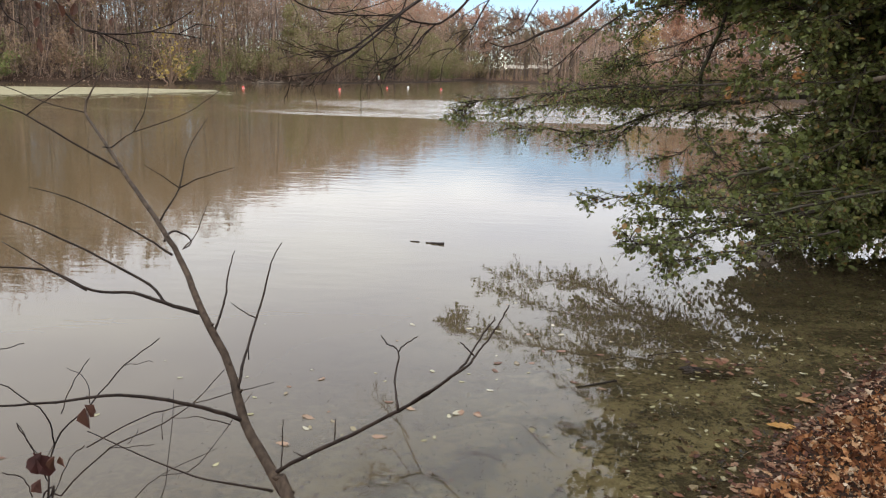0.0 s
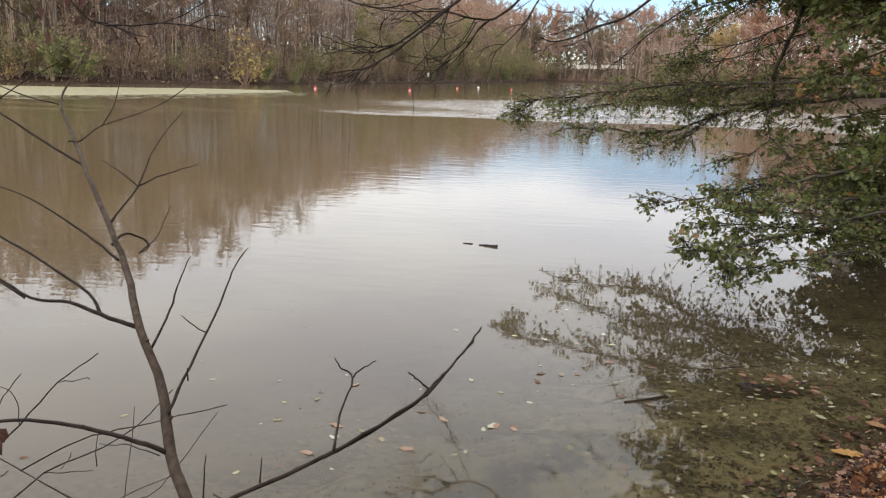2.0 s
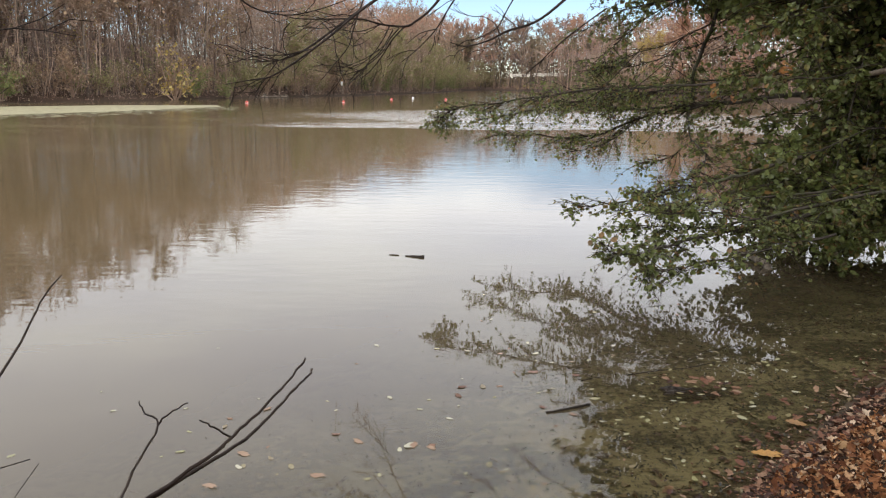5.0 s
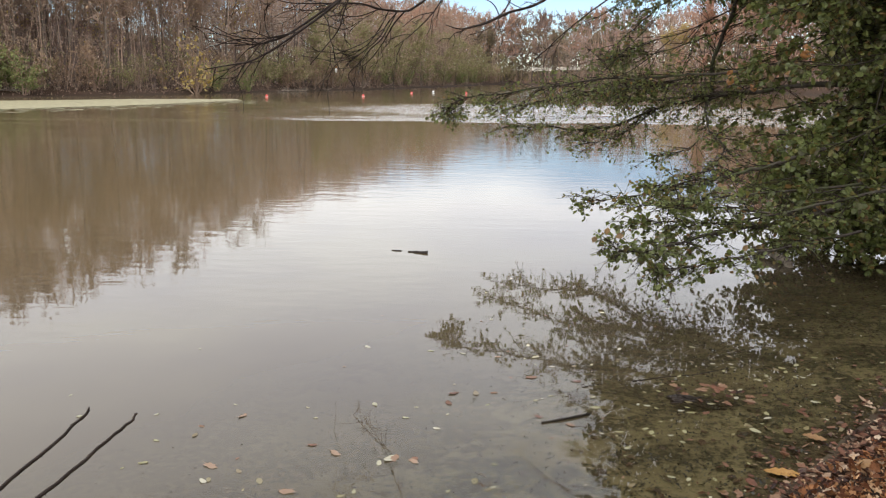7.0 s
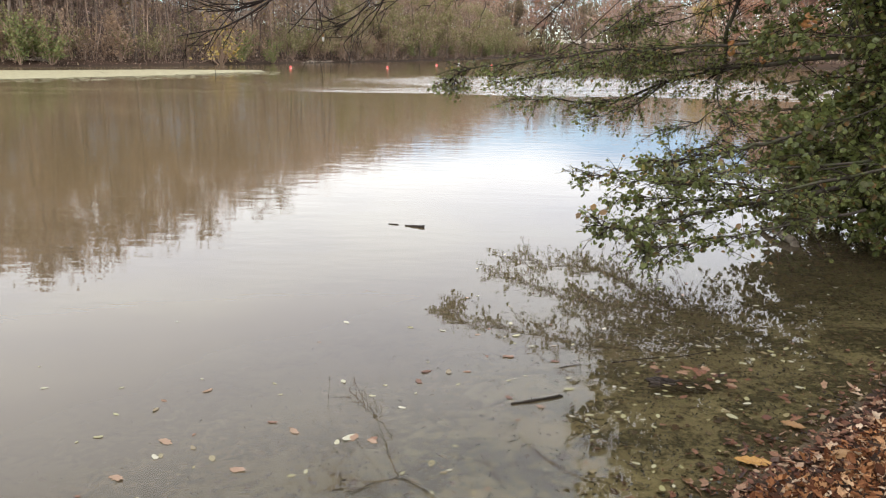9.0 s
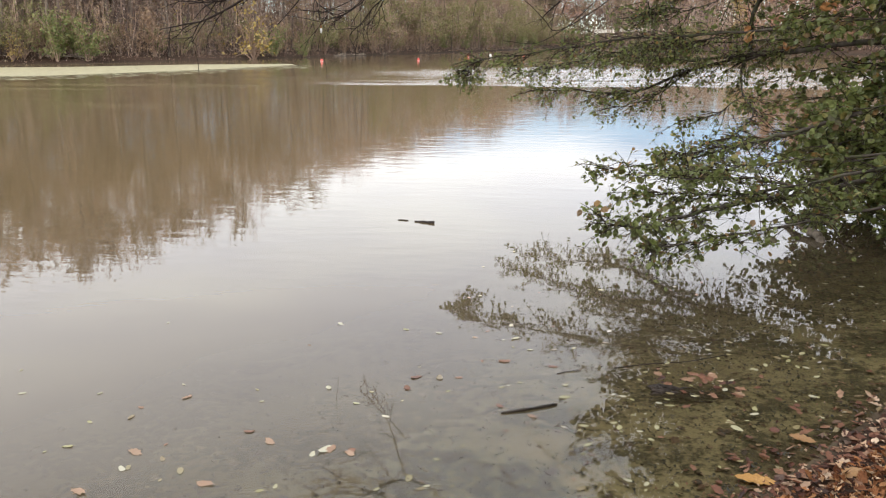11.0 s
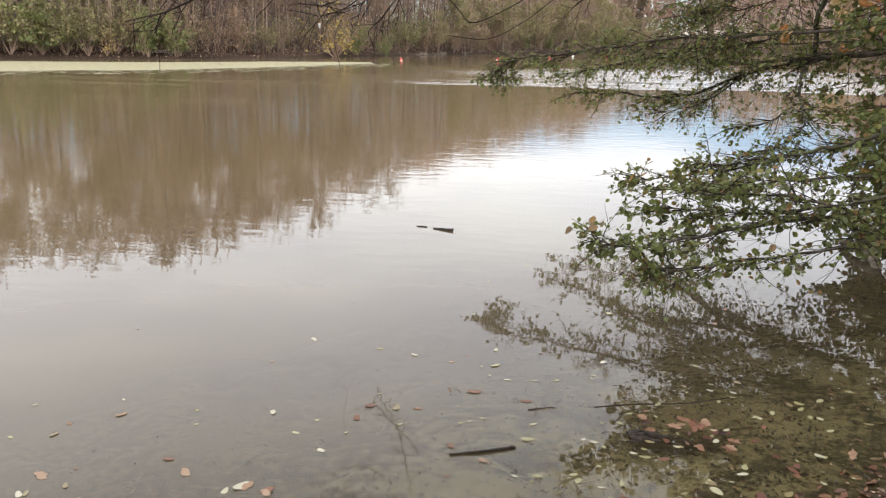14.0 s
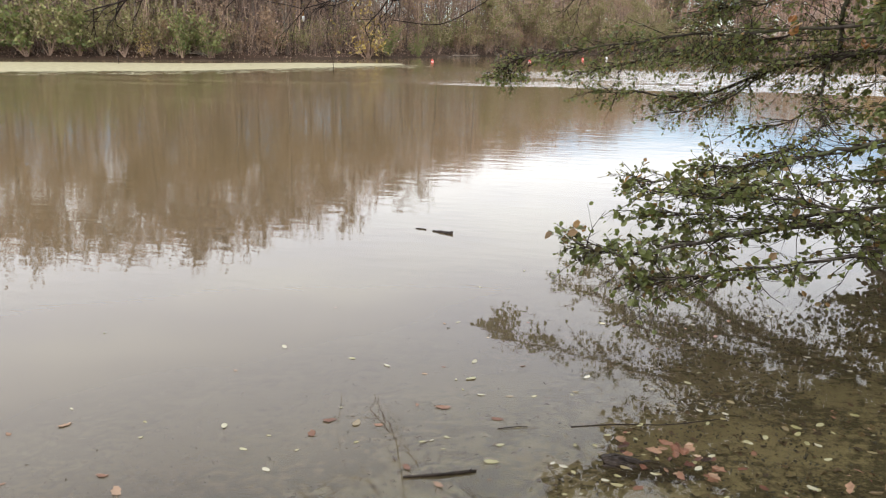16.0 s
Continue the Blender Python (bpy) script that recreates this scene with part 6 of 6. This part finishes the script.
MORE_PALE = [(1.56, 5.04, 0.023), (1.71, 5.15, 0.046), (1.64, 4.90, 0.033), (1.76, 4.95, 0.028), (1.75, 4.88, 0.038), (1.88, 5.00, 0.045),
             (1.85, 4.88, 0.033), (1.84, 4.83, 0.032), (1.52, 4.68, 0.041), (1.51, 4.56, 0.025), (1.59, 4.43, 0.024), (1.73, 4.40, 0.048),
             (1.72, 4.44, 0.029), (1.80, 4.17, 0.050), (1.70, 4.03, 0.065), (1.59, 3.99, 0.030), (1.07, 3.94, 0.025), (-1.36, 3.99, 0.037),
             (-1.02, 4.03, 0.030), (-0.77, 3.83, 0.049), (-0.89, 3.57, 0.048), (-0.60, 3.44, 0.049), (-0.58, 3.45, 0.039), (-0.38, 3.45, 0.053),
             (-0.05, 3.36, 0.036), (0.35, 3.42, 0.031), (0.45, 3.50, 0.054), (0.50, 3.44, 0.039), (0.52, 3.46, 0.031), (0.61, 3.47, 0.020)]
for x, y, size in PALE_LEAVES + MORE_PALE:
    float_leaf(x, y, False, size)
for x, y, size in RED_LEAVES:
    float_leaf(x, y, True, size)
# more, scattered over the shallows
made = 0
while made < 290:
    x, y = rnd(rng, -1.8, 5.5), rnd(rng, 2.9, 8.5)
    d = float(lake_distance([(x, y)])[0])
    if 0.05 < d < 3.0 and rng.random() < math.exp(-d * 0.75) * (0.35 if x < 0.6 else 1):
        float_leaf(x, y, rng.random() < 0.22, 0.018 + 0.034 * rng.random() ** 1.6)
        made += 1

# the large orange leaf at the water's edge
b = Build()
n = 12
for k in range(n + 1):
    x = k / n - 0.5
    w = 0.22 * math.sin(math.pi * k / n) ** 0.75 * (1 + 0.22 * math.sin(k * 2.2)) + 0.004
    b.v += [(x, w, 0.05 + 0.10 * abs(math.sin(k * 1.3)) * w), (x, 0, 0.015 + 0.25 * x * x), (x, -w * 0.9, 0.04 + 0.08 * abs(math.cos(k * 1.1)) * w)]
for k in range(n):
    b.f += [(3 * k, 3 * k + 1, 3 * k + 4, 3 * k + 3), (3 * k + 1, 3 * k + 2, 3 * k + 5, 3 * k + 4)]
big = part("large_leaf", b, LEAF_BIG, None, "", False)
big.matrix_world = pose(1.672, 3.625, max(0.0, height_at(1.672, 3.625)) + 0.006, 0, 0, -12) @ Matrix.Scale(0.145, 4)
tagged(big, "large bright orange-yellow fallen leaf at the water's edge", "leaf")
b2 = new("large_leaf", big.data.copy())
b2.data.materials[0] = LEAF_RUSSET
b2.matrix_world = pose(1.925, 3.95, max(0.0, height_at(1.925, 3.95)) + 0.012, 8, 5, -20) @ Matrix.Scale(0.10, 4)
tagged(b2, "large russet-brown fallen leaf at the water's edge", "leaf")
b3 = new("large_leaf", b2.data)
b3.matrix_world = pose(1.99, 3.645, max(0.0, height_at(1.99, 3.645)) + 0.03, 12, -8, 35) @ Matrix.Scale(0.095, 4)
tagged(b3, "large curled russet-brown leaf lying on the leaf litter", "leaf")

# litter on the bank, and sodden leaves on the lake bed
def litter_depth(x, y):
    """Deep in the hollow at the water's edge, thinning out over the rest of the bank."""
    away = math.hypot(max(0.0, x - 3.7), max(0.0, 2.75 - y), max(0.0, y - 5.6))
    return max(0.0, min(1.0, 1.0 - (away - 0.1) / 1.7 + 0.3 * noise.noise(Vector((x * 0.9, y * 0.9, 6)))))


b = Build()
P = [(rnd(rng, 0.2, 6.0), rnd(rng, 0.9, 7.2)) for i in range(174000)]
P = [(x, y) for x, y in P if rng.random() < litter_depth(x, y)]
D, Z = lake_distance(P), ground_height(P)
wet_leaves = Build()
for (x, y), d, z in zip(P, D, Z):
    e = d + 0.08 * noise.noise(Vector((x * 2.5, y * 2.5, 4)))
    if e > rnd(rng, -0.09, 0.04) and e > 0.34 * rng.random() ** 8:
        continue
    wet_one = e > rnd(rng, -0.24, -0.04)
    s = (0.012 + 0.048 * rng.random() ** 2.0) if wet_one else (0.012 + 0.046 * rng.random() ** 2.0)
    tilt = 0.35 if wet_one else 0.85
    (wet_leaves if wet_one else b).ragged(
        Vector((x, y, max(-0.004, z) + rnd(rng, 0.002, 0.012 if wet_one else 0.03))), Vector((rnd(rng, -1, 1), rnd(rng, -1, 1), rnd(rng, -tilt, tilt) * 0.8)),
        Vector((rnd(rng, -tilt, tilt) * 1.5, rnd(rng, -tilt, tilt) * 1.5, 1)), s, rnd(rng, 0.3, 0.75), rnd(rng, 0.02, 0.25 if wet_one else 0.8), rng)
# thinner over the rest of the bank
P = [(rnd(rng, -7, 9), rnd(rng, -6, 7.5)) for i in range(90000)]
D, Z = lake_distance(P), ground_height(P)
for (x, y), d, z in zip(P, D, Z):
    if d < rnd(rng, -0.12, 0.03) and rng.random() > litter_depth(x, y):
        b.fleck(Vector((x, y, z + rnd(rng, 0.004, 0.03))), Vector((rnd(rng, -1, 1), rnd(rng, -1, 1), rnd(rng, -0.3, 0.3))),
                Vector((rnd(rng, -0.6, 0.6), rnd(rng, -0.6, 0.6), 1)), 0.025 + 0.06 * rng.random() ** 1.6, rnd(rng, 0.4, 0.8))
tagged(part("leaf_litter", b, LITTER, None, "", False), "thick dry brown and tan leaf litter covering the near bank", "leaf litter", kind="stuff")
# a sodden clump round the sunken log
for i in range(30):
    a, q = rnd(rng, 0, 2 * math.pi), rng.random() ** 0.6
    wet_leaves.ragged(Vector((1.66 + 0.24 * q * math.cos(a), 4.44 + 0.12 * q * math.sin(a), rnd(rng, 0.0, 0.012))), Vector((rnd(rng, -1, 1), rnd(rng, -1, 1), 0)),
                      Vector((rnd(rng, -0.3, 0.3), rnd(rng, -0.3, 0.3), 1)), rnd(rng, 0.026, 0.065), rnd(rng, 0.4, 0.75), 0.15, rng)
tagged(part("wet_leaf_litter", wet_leaves, LITTER_WET, None, "", False), "sodden dark red leaves along the water's edge", "leaf litter", kind="stuff")
b = Build()
P = [(rnd(rng, -1.5, 6), rnd(rng, 2.3, 8.5)) for i in range(14000)]
D, Z = lake_distance(P), ground_height(P)
for (x, y), d, z in zip(P, D, Z):
    if 0.0 < d < 2.8 and rng.random() < math.exp(-d * 0.8):
        b.leaf(Vector((x, y, z + 0.006)), Vector((rnd(rng, -1, 1), rnd(rng, -1, 1), 0)), Vector((rnd(rng, -0.2, 0.2), rnd(rng, -0.2, 0.2), 1)),
               0.012 + 0.045 * rng.random() ** 2, rnd(rng, 0.35, 0.9), 0.1, rng)
tagged(part("sunken_leaves", b, SUNKEN, None, "", False), "sodden brown leaves on the shallow lake bed", "leaf litter", kind="stuff")
# weed and black scraps on the bed and just under the surface
b = Build()
P = [(rnd(rng, -1.0, 4.8), rnd(rng, 2.4, 7.5)) for i in range(26000)]
D, Z = lake_distance(P), ground_height(P)
for (x, y), d, z in zip(P, D, Z):
    patch = noise.noise(Vector((x * 1.3, y * 1.3, 9))) + 0.5 * noise.noise(Vector((x * 4, y * 4, 2)))
    if not 0.05 < d < 2.2 or patch < rnd(rng, -0.25, 0.2) or rng.random() < 0.2 * d:
        continue
    afloat = 0.2 < x + rnd(rng, 0, 0.3) and d < 1.5 and rng.random() < 0.3
    p = Vector((x, y, 0.0012 if afloat else max(z + 0.004, rnd(rng, -0.07, -0.004))))
    dr = Vector((rnd(rng, -1, 1), rnd(rng, -1, 1), 0)).normalized()
    for s in range(rng.choice((1, 1, 2, 3, 5))):
        dr = (dr + Vector((rnd(rng, -0.6, 0.6), rnd(rng, -0.6, 0.6), 0))).normalized()
        p = p + dr * 0.013
        b.leaf(p, Vector((rnd(rng, -1, 1), rnd(rng, -1, 1), 0.2)), Vector((0, 0, 1)), rnd(rng, 0.005, 0.011 if afloat else 0.02), rnd(rng, 0.4, 0.9), 0.1, rng)
# fine black crumbs adrift among them
P = [(rnd(rng, -0.9, 4.6), rnd(rng, 2.6, 7.0)) for i in range(30000)]
D = lake_distance(P)
for (x, y), d in zip(P, D):
    patch = noise.noise(Vector((x * 1.7, y * 1.7, 3))) + 0.6 * noise.noise(Vector((x * 6, y * 6, 5)))
    if 0.04 < d < 1.9 and patch > rnd(rng, -0.3, 0.35) and rng.random() > 0.3 * d:
        b.fleck(Vector((x, y, rnd(rng, -0.006, 0.0015))), Vector((rnd(rng, -1, 1), rnd(rng, -1, 1), 0)), Vector((rnd(rng, -0.2, 0.2), rnd(rng, -0.2, 0.2), 1)),
                rnd(rng, 0.004, 0.012), rnd(rng, 0.4, 0.9))
tagged(part("water_weed", b, WEED, None, "", False), "dark scraps and strands of weed in the shallows", "water weed", kind="stuff")
